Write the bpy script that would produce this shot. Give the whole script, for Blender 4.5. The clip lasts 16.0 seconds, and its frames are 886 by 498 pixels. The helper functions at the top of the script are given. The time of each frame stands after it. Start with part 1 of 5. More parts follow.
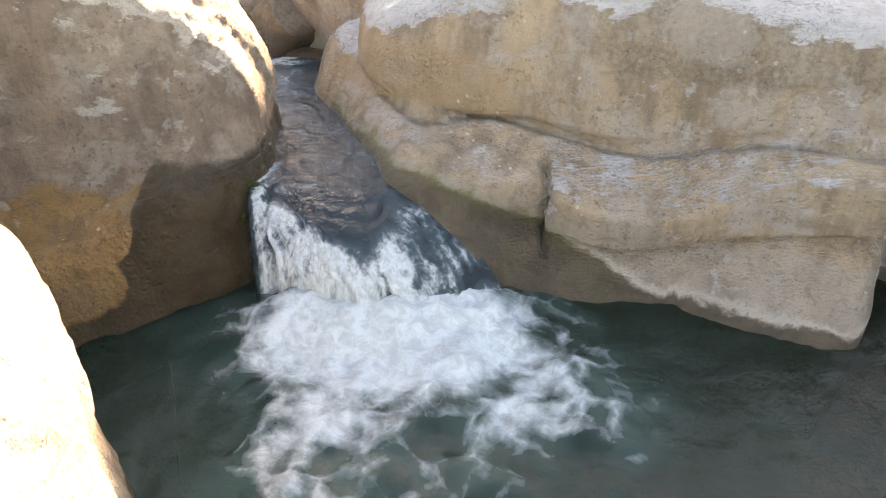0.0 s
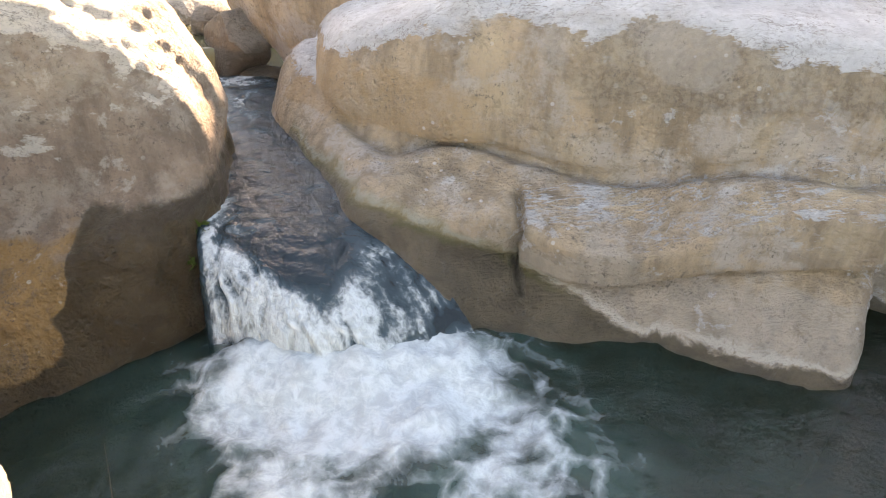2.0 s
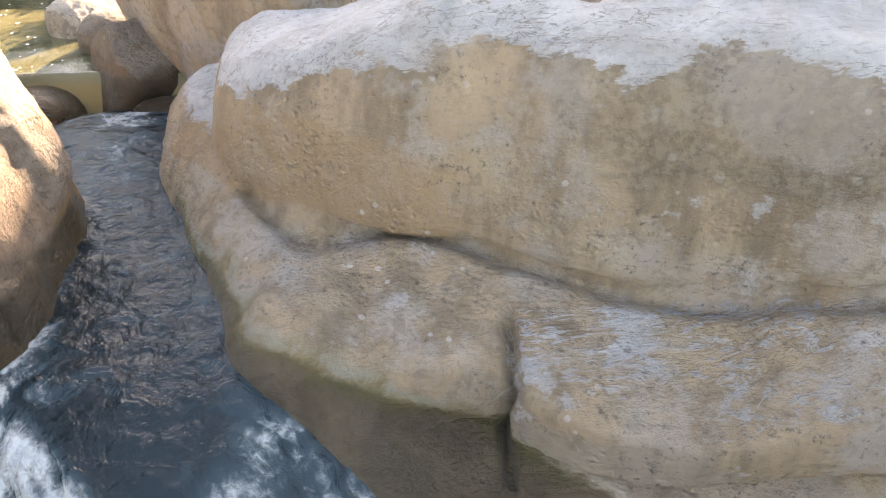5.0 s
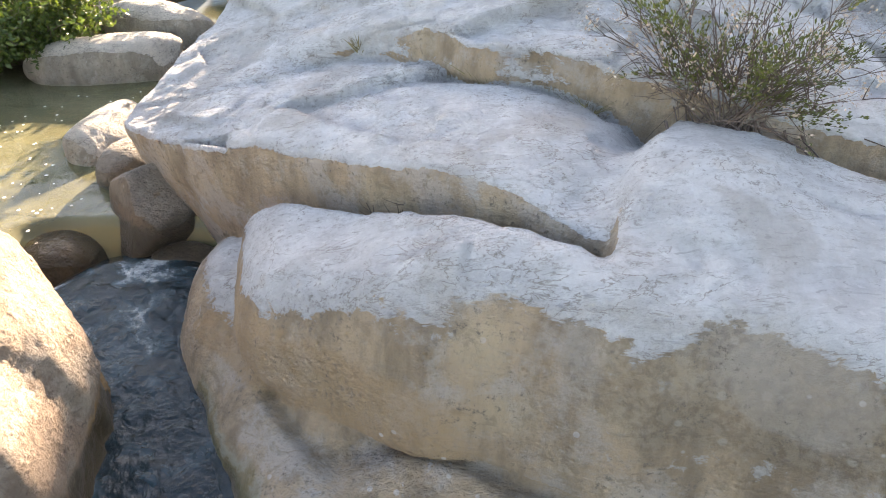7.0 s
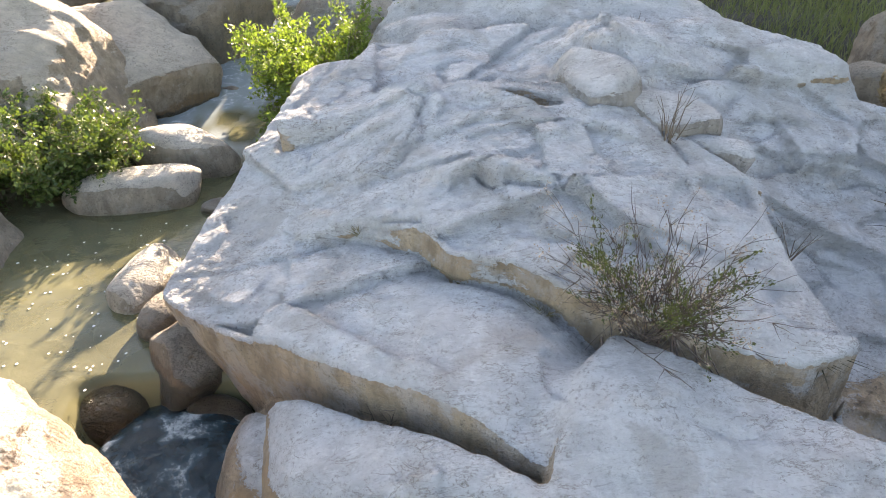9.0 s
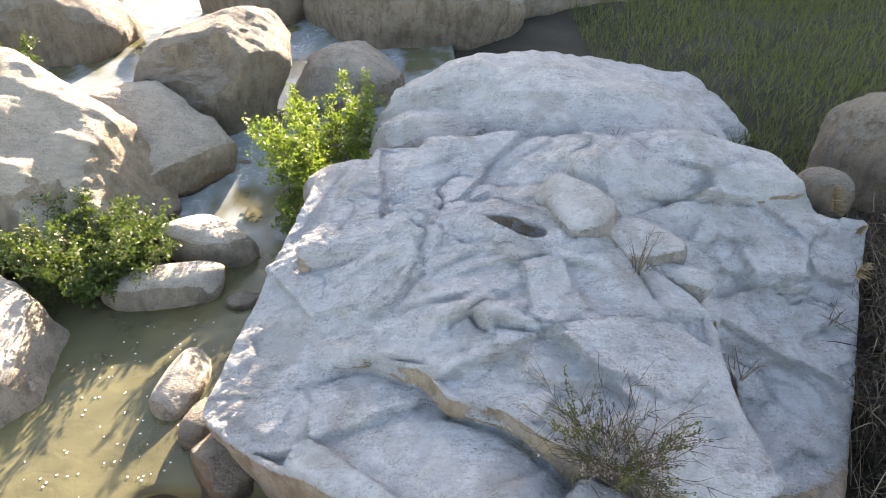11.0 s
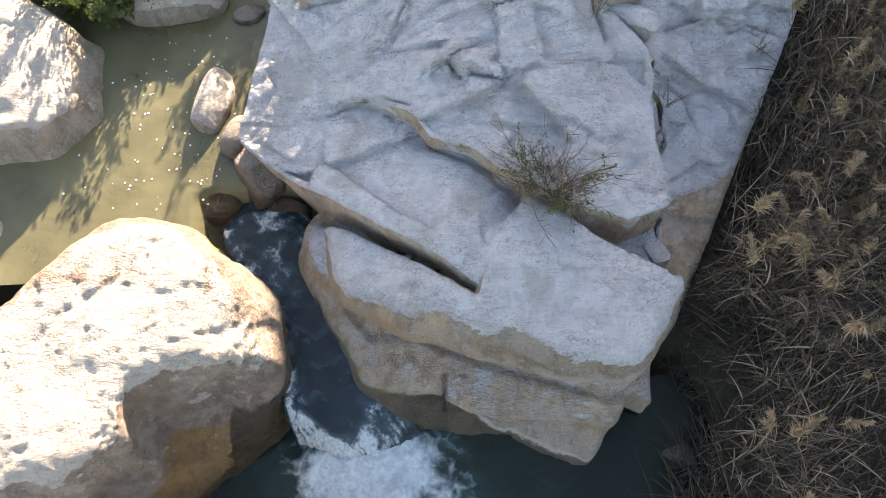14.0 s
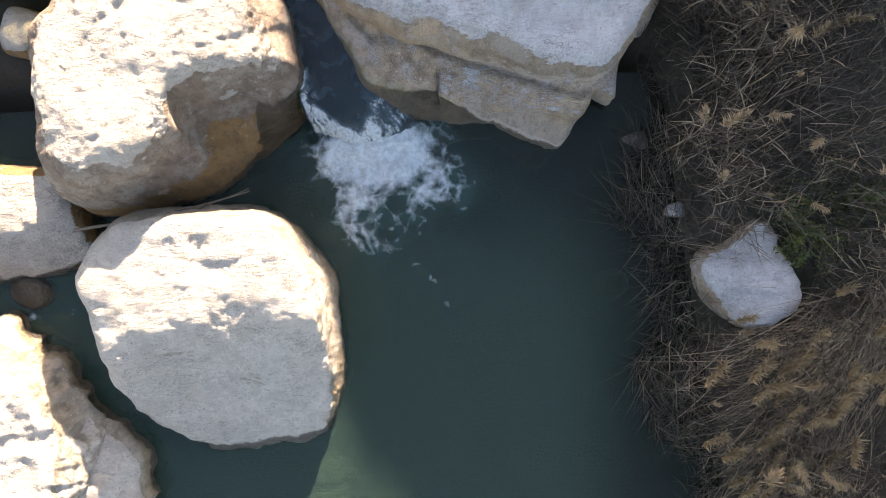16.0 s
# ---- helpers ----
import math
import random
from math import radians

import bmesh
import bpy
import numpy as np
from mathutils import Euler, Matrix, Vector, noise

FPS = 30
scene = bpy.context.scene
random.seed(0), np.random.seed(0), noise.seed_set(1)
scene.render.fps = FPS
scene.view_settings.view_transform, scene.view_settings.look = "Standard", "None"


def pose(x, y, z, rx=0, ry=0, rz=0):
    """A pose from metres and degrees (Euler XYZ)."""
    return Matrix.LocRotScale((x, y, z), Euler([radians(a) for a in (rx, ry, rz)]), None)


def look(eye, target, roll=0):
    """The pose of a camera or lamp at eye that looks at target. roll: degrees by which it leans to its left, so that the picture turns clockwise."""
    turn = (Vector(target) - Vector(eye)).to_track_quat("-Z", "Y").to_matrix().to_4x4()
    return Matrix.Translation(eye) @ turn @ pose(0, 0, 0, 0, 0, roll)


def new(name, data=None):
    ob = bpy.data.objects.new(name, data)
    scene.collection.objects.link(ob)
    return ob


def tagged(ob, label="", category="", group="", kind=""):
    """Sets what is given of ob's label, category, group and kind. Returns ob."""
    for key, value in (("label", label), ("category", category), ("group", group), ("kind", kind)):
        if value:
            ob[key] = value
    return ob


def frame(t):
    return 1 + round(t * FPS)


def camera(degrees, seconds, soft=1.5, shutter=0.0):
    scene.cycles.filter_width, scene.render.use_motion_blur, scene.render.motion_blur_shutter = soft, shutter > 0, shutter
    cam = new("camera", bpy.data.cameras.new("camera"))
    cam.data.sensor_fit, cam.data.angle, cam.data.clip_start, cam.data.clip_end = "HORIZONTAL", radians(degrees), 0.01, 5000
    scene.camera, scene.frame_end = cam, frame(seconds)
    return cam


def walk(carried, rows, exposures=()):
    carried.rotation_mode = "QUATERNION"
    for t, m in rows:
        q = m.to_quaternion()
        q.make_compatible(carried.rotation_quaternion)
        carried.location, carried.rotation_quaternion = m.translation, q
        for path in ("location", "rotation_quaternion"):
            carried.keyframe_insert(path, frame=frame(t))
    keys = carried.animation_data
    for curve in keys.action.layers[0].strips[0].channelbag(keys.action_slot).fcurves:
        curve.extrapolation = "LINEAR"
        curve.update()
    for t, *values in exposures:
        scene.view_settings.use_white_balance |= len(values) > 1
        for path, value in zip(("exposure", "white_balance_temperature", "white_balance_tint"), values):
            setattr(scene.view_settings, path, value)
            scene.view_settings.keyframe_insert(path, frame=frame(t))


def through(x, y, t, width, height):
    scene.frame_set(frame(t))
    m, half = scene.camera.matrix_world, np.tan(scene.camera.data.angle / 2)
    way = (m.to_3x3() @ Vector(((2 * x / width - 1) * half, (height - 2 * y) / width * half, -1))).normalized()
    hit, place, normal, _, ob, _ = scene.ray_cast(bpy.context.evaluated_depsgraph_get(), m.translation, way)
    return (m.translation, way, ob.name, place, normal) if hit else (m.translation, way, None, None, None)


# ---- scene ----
cam = camera(65.7, 16.0, soft=1.0)
METRES, EYE, TILT, LEAN, TURN = 10.0, 2.6, -33.5, 0.0, 0.0
ROWS = [
    (0.0, 0.0, 0.0, 0.0, 0.0, 0.0, -0.0),
    (0.5, 0.0015, 0.0046, 0.0082, -1.62, -0.33, 0.99),
    (1.0, 0.001, 0.0119, 0.0079, -2.35, 0.37, 1.4),
    (1.5, 0.0009, 0.0189, 0.0195, -2.31, -0.28, 1.36),
    (2.0, 0.0035, 0.0289, 0.0246, -2.26, -0.21, 1.34),
    (2.5, 0.0094, 0.0476, 0.0349, -2.18, -0.28, 1.32),
    (3.0, 0.0168, 0.0724, 0.0466, -2.2, -0.36, 1.34),
    (5.5, 0.0296, 0.2001, 0.0907, -2.83, 0.15, 1.26),
    (6.0, 0.0246, 0.1949, 0.1172, -2.91, 0.1, 1.27),
    (6.5, 0.0209, 0.1843, 0.1484, -2.88, 0.22, 1.14),
    (7.0, 0.023, 0.1706, 0.1754, -2.91, 0.31, 1.08),
    (7.5, 0.0287, 0.154, 0.2037, -2.89, 0.13, 1.28),
    (8.0, 0.0318, 0.1314, 0.2321, -2.97, 0.21, 1.23),
    (8.5, 0.0316, 0.1036, 0.2633, -3.07, 0.27, 1.21),
    (9.0, 0.0296, 0.0765, 0.2959, -3.17, 0.28, 1.22),
    (9.5, 0.0283, 0.0495, 0.3291, -3.21, 0.3, 1.21),
    (10.0, 0.0272, 0.027, 0.3664, -3.26, 0.23, 1.2),
    (12.5, 0.0281, -0.0695, 0.5386, -3.49, -14.0, 1.13),
    (13.0, 0.0307, -0.0897, 0.5678, -3.57, -21.13, 1.13),
    (13.5, 0.0343, -0.1098, 0.5954, -3.62, -27.95, 1.16),
    (14.0, 0.0369, -0.1313, 0.624, -3.75, -34.63, 1.12),
    (14.5, 0.0372, -0.1525, 0.6502, -3.85, -41.29, 1.07),
    (15.0, 0.0385, -0.1721, 0.6758, -3.82, -48.0, 1.11),
    (15.5, 0.0388, -0.1935, 0.7012, -3.9, -54.52, 1.1),
    (16.0, 0.0459, -0.2109, 0.7292, -3.71, -60.54, 1.33),
]
EXPOSURE = [(0.0, 3.58, 10000, 26), (3.0, 3.58, 9800, 26), (5.5, 3.6, 9200, 25), (6.5, 3.38, 8700, 23), (8.0, 2.98, 8000, 20), (9.5, 2.9, 8100, 20), (12.5, 2.8, 7800, 20), (16.0, 2.66, 7800, 23)]
walk(cam, [(t, pose(0, 0, EYE, TILT, LEAN, TURN) @ pose(METRES * x, METRES * y, METRES * z, 90 + pitch, roll, yaw)) for t, x, y, z, yaw, pitch, roll in ROWS], EXPOSURE)
# ---- world, sun, exposure ----
SUN_AZ, SUN_EL = 15.0, 18.5          # azimuth to the right of straight ahead, elevation
world = bpy.data.worlds.new("sky")
scene.world = world
world.use_nodes = True
sky = world.node_tree.nodes.new("ShaderNodeTexSky")
sky.sky_type, sky.sun_disc = "NISHITA", False
sky.sun_elevation, sky.sun_rotation = radians(SUN_EL), radians(SUN_AZ)
world.node_tree.links.new(sky.outputs[0], world.node_tree.nodes["Background"].inputs[0])
world.node_tree.nodes["Background"].inputs[1].default_value = 0.11
SUN_DIR = Vector((math.sin(radians(SUN_AZ)) * math.cos(radians(SUN_EL)), math.cos(radians(SUN_AZ)) * math.cos(radians(SUN_EL)), math.sin(radians(SUN_EL))))
sun = new("sun", bpy.data.lights.new("sun", "SUN"))
sun.data.energy, sun.data.angle, sun.data.color = 5.0, radians(0.53), (1.0, 0.92, 0.80)
sun.matrix_world = look(SUN_DIR * 60, (0, 0, 0))


# ---- materials ----
class Nodes:
    """A small builder of node materials."""

    def __init__(self, name):
        self.m = bpy.data.materials.new(name)
        self.m.use_nodes = True
        self.t = self.m.node_tree
        self.bsdf = self.t.nodes["Principled BSDF"]
        self.out = self.t.nodes["Material Output"]
        self.pos = self.t.nodes.new("ShaderNodeNewGeometry").outputs["Position"]

    def put(self, socket, value):
        if isinstance(value, bpy.types.NodeSocket):
            self.t.links.new(value, socket)
        elif isinstance(value, (tuple, list)) and len(value) == 3 and socket.type == "RGBA":
            socket.default_value = (*value, 1)
        else:
            socket.default_value = value

    def noise(self, scale, detail=6.0, rough=0.6, stretch=None, warp=0.0):
        n = self.t.nodes.new("ShaderNodeTexNoise")
        n.inputs["Scale"].default_value, n.inputs["Detail"].default_value, n.inputs["Roughness"].default_value = scale, detail, rough
        n.inputs["Distortion"].default_value = warp
        p = self.pos
        if stretch:
            k = self.t.nodes.new("ShaderNodeMapping")
            k.inputs["Scale"].default_value = stretch
            self.t.links.new(p, k.inputs["Vector"])
            p = k.outputs[0]
        self.t.links.new(p, n.inputs["Vector"])
        return n.outputs["Fac"]

    def cells(self, scale, feature="F1", stretch=None):
        n = self.t.nodes.new("ShaderNodeTexVoronoi")
        n.feature = feature
        n.inputs["Scale"].default_value = scale
        p = self.pos
        if stretch:
            k = self.t.nodes.new("ShaderNodeMapping")
            k.inputs["Scale"].default_value = stretch
            self.t.links.new(p, k.inputs["Vector"])
            p = k.outputs[0]
        self.t.links.new(p, n.inputs["Vector"])
        return n.outputs["Distance"]

    def math(self, op, a, b=0.0, clamp=False):
        n = self.t.nodes.new("ShaderNodeMath")
        n.operation, n.use_clamp = op, clamp
        self.put(n.inputs[0], a), self.put(n.inputs[1], b)
        return n.outputs[0]

    def ramp(self, value, lo, hi, a=0.0, b=1.0):
        n = self.t.nodes.new("ShaderNodeMapRange")
        n.interpolation_type = "SMOOTHSTEP"
        for k, v in enumerate((value, lo, hi, a, b)):
            self.put(n.inputs[k], v)
        return n.outputs[0]

    def mix(self, fac, a, b, mode="MIX"):
        n = self.t.nodes.new("ShaderNodeMix")
        n.data_type, n.blend_type = "RGBA", mode
        self.put(n.inputs[0], fac), self.put(n.inputs[6], a), self.put(n.inputs[7], b)
        return n.outputs[2]

    def axis(self, k):
        n = self.t.nodes.new("ShaderNodeSeparateXYZ")
        self.t.links.new(self.pos, n.inputs[0])
        return n.outputs[k]

    def attr(self, name):
        n = self.t.nodes.new("ShaderNodeAttribute")
        n.attribute_name = name
        return n.outputs["Fac"]

    def random(self):
        return self.t.nodes.new("ShaderNodeObjectInfo").outputs["Random"]

    def island(self):
        return self.t.nodes.new("ShaderNodeNewGeometry").outputs["Random Per Island"]

    def bump(self, height, strength=0.5, distance=0.02, under=None):
        n = self.t.nodes.new("ShaderNodeBump")
        n.inputs["Strength"].default_value, n.inputs["Distance"].default_value = strength, distance
        self.t.links.new(height, n.inputs["Height"])
        if under:
            self.t.links.new(under, n.inputs["Normal"])
        return n.outputs[0]

    def done(self, color, rough=0.8, normal=None, **more):
        self.put(self.bsdf.inputs["Base Color"], color)
        self.put(self.bsdf.inputs["Roughness"], rough)
        if normal:
            self.t.links.new(normal, self.bsdf.inputs["Normal"])
        for key, value in more.items():
            self.put(self.bsdf.inputs[key.replace("_", " ")], value)
        return self.m


def rock_material(name, crust, crust_grey, side, side_low, wet_level, wet_height=0.12, low_level=0.6, wet_tone=(0.085, 0.07, 0.045), flakes=(1.0, 2.2, 3.0), tide_line=0.0, patches=0.0, algae=0.0):
    """Weathered limestone: a pale crust on what lies open to the sky, tan broken sides, ochre where floods scour it, a wet foot."""
    n = Nodes(name)
    big, mid, fine, grit = n.noise(0.8, 5, 0.6), n.noise(4.2, 8, 0.66, warp=0.5), n.noise(34, 7, 0.72), n.noise(120, 4, 0.7)
    flake = n.noise(11, 7, 0.7, stretch=flakes, warp=0.8)
    streak = n.noise(6.0, 6, 0.65, stretch=(1, 1, 0.2))
    # crust
    top = n.mix(n.ramp(mid, 0.40, 0.62), crust, crust_grey)
    top = n.mix(n.ramp(big, 0.48, 0.62, 0, 0.28), top, tuple(0.72 * a for a in crust_grey))
    top = n.mix(n.ramp(flake, 0.56, 0.66, 0, 0.45), top, tuple(0.58 * a for a in crust_grey))
    dash = n.noise(16, 5, 0.65, stretch=(0.55, 1.8, 3.0) if patches else (1, 1.3, 1.5), warp=1.1)
    top = n.mix(n.ramp(dash, 0.60, 0.67, 0, 0.5), top, tuple(0.5 * a for a in crust_grey))
    pock = n.noise(9.5, 5, 0.68, stretch=(0.8, 1.4, 1.4), warp=0.6)
    top = n.mix(n.ramp(pock, 0.56, 0.64, 0, 0.18), top, tuple(0.5 * a for a in crust_grey))
    top = n.mix(n.ramp(pock, 0.44, 0.36, 0, 0.4), top, tuple(min(0.82, 1.12 * a) for a in crust))
    bare = n.math("MULTIPLY", n.ramp(n.noise(1.15, 6, 0.62, warp=0.4), 0.51, 0.62), patches)
    top = n.mix(bare, top, n.mix(n.ramp(n.noise(9, 6, 0.7), 0.4, 0.62), (0.45, 0.415, 0.37), (0.34, 0.315, 0.275)))
    warm = n.math("MULTIPLY", n.ramp(n.noise(1.9, 5, 0.65), 0.56, 0.70), 0.55)
    top = n.mix(warm, top, tuple(0.55 * a + 0.45 * b for a, b in zip(crust, side)))
    # broken sides
    wall = n.mix(n.ramp(streak, 0.36, 0.66), side, tuple(0.58 * a for a in side))
    wall = n.mix(n.ramp(n.noise(2.6, 7, 0.68), 0.47, 0.62, 0, 0.75), wall, tuple(0.55 * a + 0.40 * b for a, b in zip(crust_grey, side)))
    wall = n.mix(n.ramp(n.cells(3.0), 0.18, 0.5, 0.30, 0.0), wall, tuple(min(0.7, 1.35 * a) for a in side))
    line = n.math("ADD", n.axis(2), n.math("MULTIPLY", n.math("SUBTRACT", big, 0.5), 1.2))
    line = n.math("ADD", line, n.math("MULTIPLY", n.math("SUBTRACT", mid, 0.5), 0.25))
    wall = n.mix(n.ramp(line, low_level - 0.04, low_level + 0.05, 0.85, 0.0), wall, n.mix(n.ramp(streak, 0.35, 0.7), side_low, tuple(0.7 * a for a in side_low)))
    wall = n.mix(n.ramp(n.noise(8.0, 7, 0.7, warp=0.7), 0.52, 0.64, 0, 0.5), wall, tuple(0.52 * a for a in side))
    wall = n.mix(n.ramp(n.noise(3.4, 6, 0.7, warp=0.3), 0.60, 0.66, 0, 0.6), wall, tuple(0.85 * a for a in crust))
    pit = n.noise(24, 6, 0.7, warp=0.3)
    lichen = n.ramp(n.math("ADD", n.attr("lichen"), n.math("MULTIPLY", n.math("SUBTRACT", mid, 0.5), 1.2)), 0.35, 0.75)
    wall = n.mix(n.math("MULTIPLY", lichen, 0.55), wall, n.mix(n.ramp(pit, 0.42, 0.60), (0.36, 0.30, 0.22), (0.17, 0.135, 0.095)))
    wall = n.mix(n.math("MULTIPLY", lichen, n.ramp(n.cells(9.0), 0.12, 0.2, 0.55, 0.0)), wall, (0.52, 0.47, 0.40))
    wall = n.mix(n.ramp(n.math("ADD", n.attr("scar"), n.math("MULTIPLY", n.math("SUBTRACT", mid, 0.5), 1.1)), 0.40, 0.62, 0, 0.5), wall, (0.50, 0.45, 0.385))
    wall = n.mix(n.ramp(n.math("ADD", n.attr("rust"), n.math("MULTIPLY", n.math("SUBTRACT", mid, 0.5), 1.0)), 0.4, 0.8, 0, 0.6), wall, (0.50, 0.335, 0.18))
    mask = n.math("ADD", n.attr("crust"), n.math("MULTIPLY", n.math("SUBTRACT", flake, 0.5), 1.1))
    mask = n.math("ADD", mask, n.math("MULTIPLY", n.math("SUBTRACT", mid, 0.5), 0.9))
    c = n.mix(n.ramp(mask, 0.42, 0.58), wall, top)
    # lichen spots, black specks, pits
    spots = n.math("MULTIPLY", n.ramp(n.cells(11.0), 0.10, 0.17, 1, 0), n.ramp(n.noise(2.2, 3), 0.54, 0.62))
    c = n.mix(n.math("MULTIPLY", spots, 0.6), c, tuple(min(0.75, 1.15 * a) for a in crust))
    dark = n.math("MULTIPLY", n.ramp(fine, 0.54, 0.66), n.ramp(n.noise(2.7, 5, 0.6), 0.45, 0.58))
    dark = n.math("MULTIPLY", dark, n.ramp(mask, 0.42, 0.58, 0.8, 0.55))
    c = n.mix(dark, c, tuple(0.25 * a for a in side))
    c = n.mix(n.ramp(fine, 0.40, 0.66, 0.0, 0.14), c, tuple(0.55 * a for a in crust_grey))
    # wet foot
    edge = n.math("ADD", n.math("SUBTRACT", n.axis(2), n.attr("lift")), n.math("MULTIPLY", n.math("SUBTRACT", mid, 0.5), 0.22))
    wet = n.ramp(edge, wet_level + wet_height * 0.75, wet_level + wet_height * 1.15, 1, 0)
    tide = n.math("MULTIPLY", n.ramp(edge, wet_level + wet_height * 1.05, wet_level + wet_height * 1.25), n.ramp(edge, wet_level + wet_height * 1.35, wet_level + wet_height * 1.8, 1, 0))
    c = n.mix(n.math("MULTIPLY", n.math("MULTIPLY", tide, tide_line), n.ramp(mid, 0.36, 0.5)), c, (0.62, 0.58, 0.50))
    c = n.mix(n.math("MULTIPLY", wet, 0.85), c, n.mix(n.ramp(mid, 0.4, 0.6), wet_tone, tuple(0.5 * a for a in wet_tone)))
    slime = n.math("MULTIPLY", n.ramp(edge, wet_level + wet_height * 0.3, wet_level + wet_height * 0.8), n.ramp(edge, wet_level + wet_height * 1.2, wet_level + wet_height * 2.0, 1, 0))
    slime = n.math("MULTIPLY", slime, n.math("MULTIPLY", n.ramp(n.attr("lift"), 0.04, 0.2), algae))
    c = n.mix(slime, c, n.mix(n.ramp(mid, 0.42, 0.6), (0.20, 0.17, 0.055), (0.11, 0.12, 0.035)))
    scale_a, scale_b = n.noise(3.6, 6, 0.6, stretch=(0.7, 1.7, 2.0), warp=0.5), n.noise(9.0, 6, 0.6, stretch=(0.6, 1.7, 2.2), warp=0.7)
    # dark lines painted along the flake steps, as shade in their creases
    rim = n.ramp(n.math("ABSOLUTE", n.math("SUBTRACT", scale_a, 0.53)), 0.0, 0.012, 0.6, 0.0)
    rim = n.math("MAXIMUM", rim, n.ramp(n.math("ABSOLUTE", n.math("SUBTRACT", scale_b, 0.56)), 0.0, 0.016, 0.5, 0.0))
    c = n.mix(n.math("MULTIPLY", n.math("MULTIPLY", rim, n.ramp(mask, 0.42, 0.58, 0.3, 1.0)), n.ramp(n.noise(1.7, 4, 0.6), 0.42, 0.58)), c, tuple(0.30 * a for a in side))
    h = n.math("ADD", n.math("MULTIPLY", mid, 0.45), n.math("MULTIPLY", flake, n.ramp(mask, 0.35, 0.6, 0.15, 0.6)))
    h = n.math("ADD", h, n.math("MULTIPLY", pit, n.math("MULTIPLY", lichen, 0.55)))
    h = n.math("ADD", h, n.math("MULTIPLY", n.ramp(scale_a, 0.52, 0.54), n.ramp(mask, 0.42, 0.58, 0.05, 0.16)))
    h = n.math("ADD", h, n.math("MULTIPLY", n.ramp(scale_b, 0.545, 0.57), n.ramp(mask, 0.42, 0.58, 0.03, 0.10)))
    h = n.math("ADD", h, n.math("MULTIPLY", dash, 0.3))
    h = n.math("ADD", h, n.math("MULTIPLY", fine, 0.8))
    h = n.math("ADD", h, n.math("MULTIPLY", grit, 0.16))
    h = n.math("ADD", h, n.math("MULTIPLY", n.ramp(n.cells(26.0), 0.05, 0.42), n.math("MULTIPLY", n.ramp(n.noise(3.1, 4), 0.45, 0.6), 0.35)))
    return n.done(c, n.ramp(wet, 0, 1, 0.9, 0.30), n.bump(h, 1.0, 0.12))


M_MAIN = rock_material("limestone_shelf", (0.72, 0.735, 0.74), (0.60, 0.61, 0.612), (0.56, 0.425, 0.285), (0.53, 0.45, 0.36), 0.0, 0.07, 0.40, flakes=(0.7, 2.6, 3.2), tide_line=0.8, patches=0.42, algae=0.5, wet_tone=(0.135, 0.11, 0.07))
M_CRUST = rock_material("grey_limestone", (0.74, 0.74, 0.73), (0.61, 0.61, 0.605), (0.44, 0.40, 0.35), (0.42, 0.38, 0.32), 0.0, 0.1, 0.3, flakes=(0.7, 2.6, 3.2), patches=0.4)
M_WARM = rock_material("warm_limestone", (0.70, 0.64, 0.54), (0.57, 0.52, 0.43), (0.38, 0.28, 0.20), (0.46, 0.26, 0.08), 0.0, 0.12, 0.72)
M_CREAM = rock_material("cream_limestone", (0.74, 0.68, 0.58), (0.62, 0.57, 0.48), (0.52, 0.44, 0.33), (0.40, 0.30, 0.17), 0.0, 0.12, 0.25)
M_TAN = rock_material("tan_scoured_stone", (0.50, 0.42, 0.33), (0.42, 0.35, 0.27), (0.42, 0.33, 0.24), (0.36, 0.27, 0.18), 0.56, 0.18, 0.5)
M_BROWN = rock_material("brown_limestone", (0.64, 0.57, 0.46), (0.52, 0.46, 0.37), (0.46, 0.37, 0.26), (0.30, 0.20, 0.10), 0.77, 0.10, 0.9)
M_OCHRE = rock_material("ochre_stone", (0.34, 0.24, 0.10), (0.27, 0.19, 0.08), (0.28, 0.18, 0.065), (0.28, 0.18, 0.065), 0.72, 0.10, 0.9)
M_POOL = rock_material("pool_boulder_stone", (0.50, 0.46, 0.38), (0.40, 0.36, 0.30), (0.33, 0.26, 0.18), (0.30, 0.20, 0.10), 0.77, 0.10, 0.9)
M_DARK = rock_material("scoured_channel_stone", (0.40, 0.35, 0.28), (0.31, 0.27, 0.22), (0.34, 0.27, 0.19), (0.26, 0.18, 0.11), 0.60, 0.20, 0.8)


# ---- modelling helpers ----
def smax(a, b, k):
    h = np.maximum(k - np.abs(a - b), 0) / k
    return np.maximum(a, b) + h * h * k * 0.25


def smin(a, b, k):
    return -smax(-a, -b, k)


def step(lo, hi, v):
    q = np.clip((v - lo) / (hi - lo), 0, 1)
    return q * q * (3 - 2 * q)


def lattice(ix, iy, iz, seed):
    h = (ix * 374761393 + iy * 668265263 + iz * 2147483647 + seed * 1274126177) & 0xFFFFFFFF
    h = ((h ^ (h >> 13)) * 1274126177) & 0xFFFFFFFF
    return ((h ^ (h >> 16)) & 0xFFFF) / 65535.0


def value_noise(p, scale, seed):
    """Smooth random values from -1 to 1 at the places p (n x 3)."""
    q = p * scale
    i = np.floor(q).astype(np.int64)
    f = q - i
    f = f * f * f * (f * (f * 6 - 15) + 10)
    total = 0
    for dx in (0, 1):
        for dy in (0, 1):
            for dz in (0, 1):
                w = (f[:, 0] if dx else 1 - f[:, 0]) * (f[:, 1] if dy else 1 - f[:, 1]) * (f[:, 2] if dz else 1 - f[:, 2])
                total = total + w * lattice(i[:, 0] + dx, i[:, 1] + dy, i[:, 2] + dz, seed)
    return total * 2 - 1


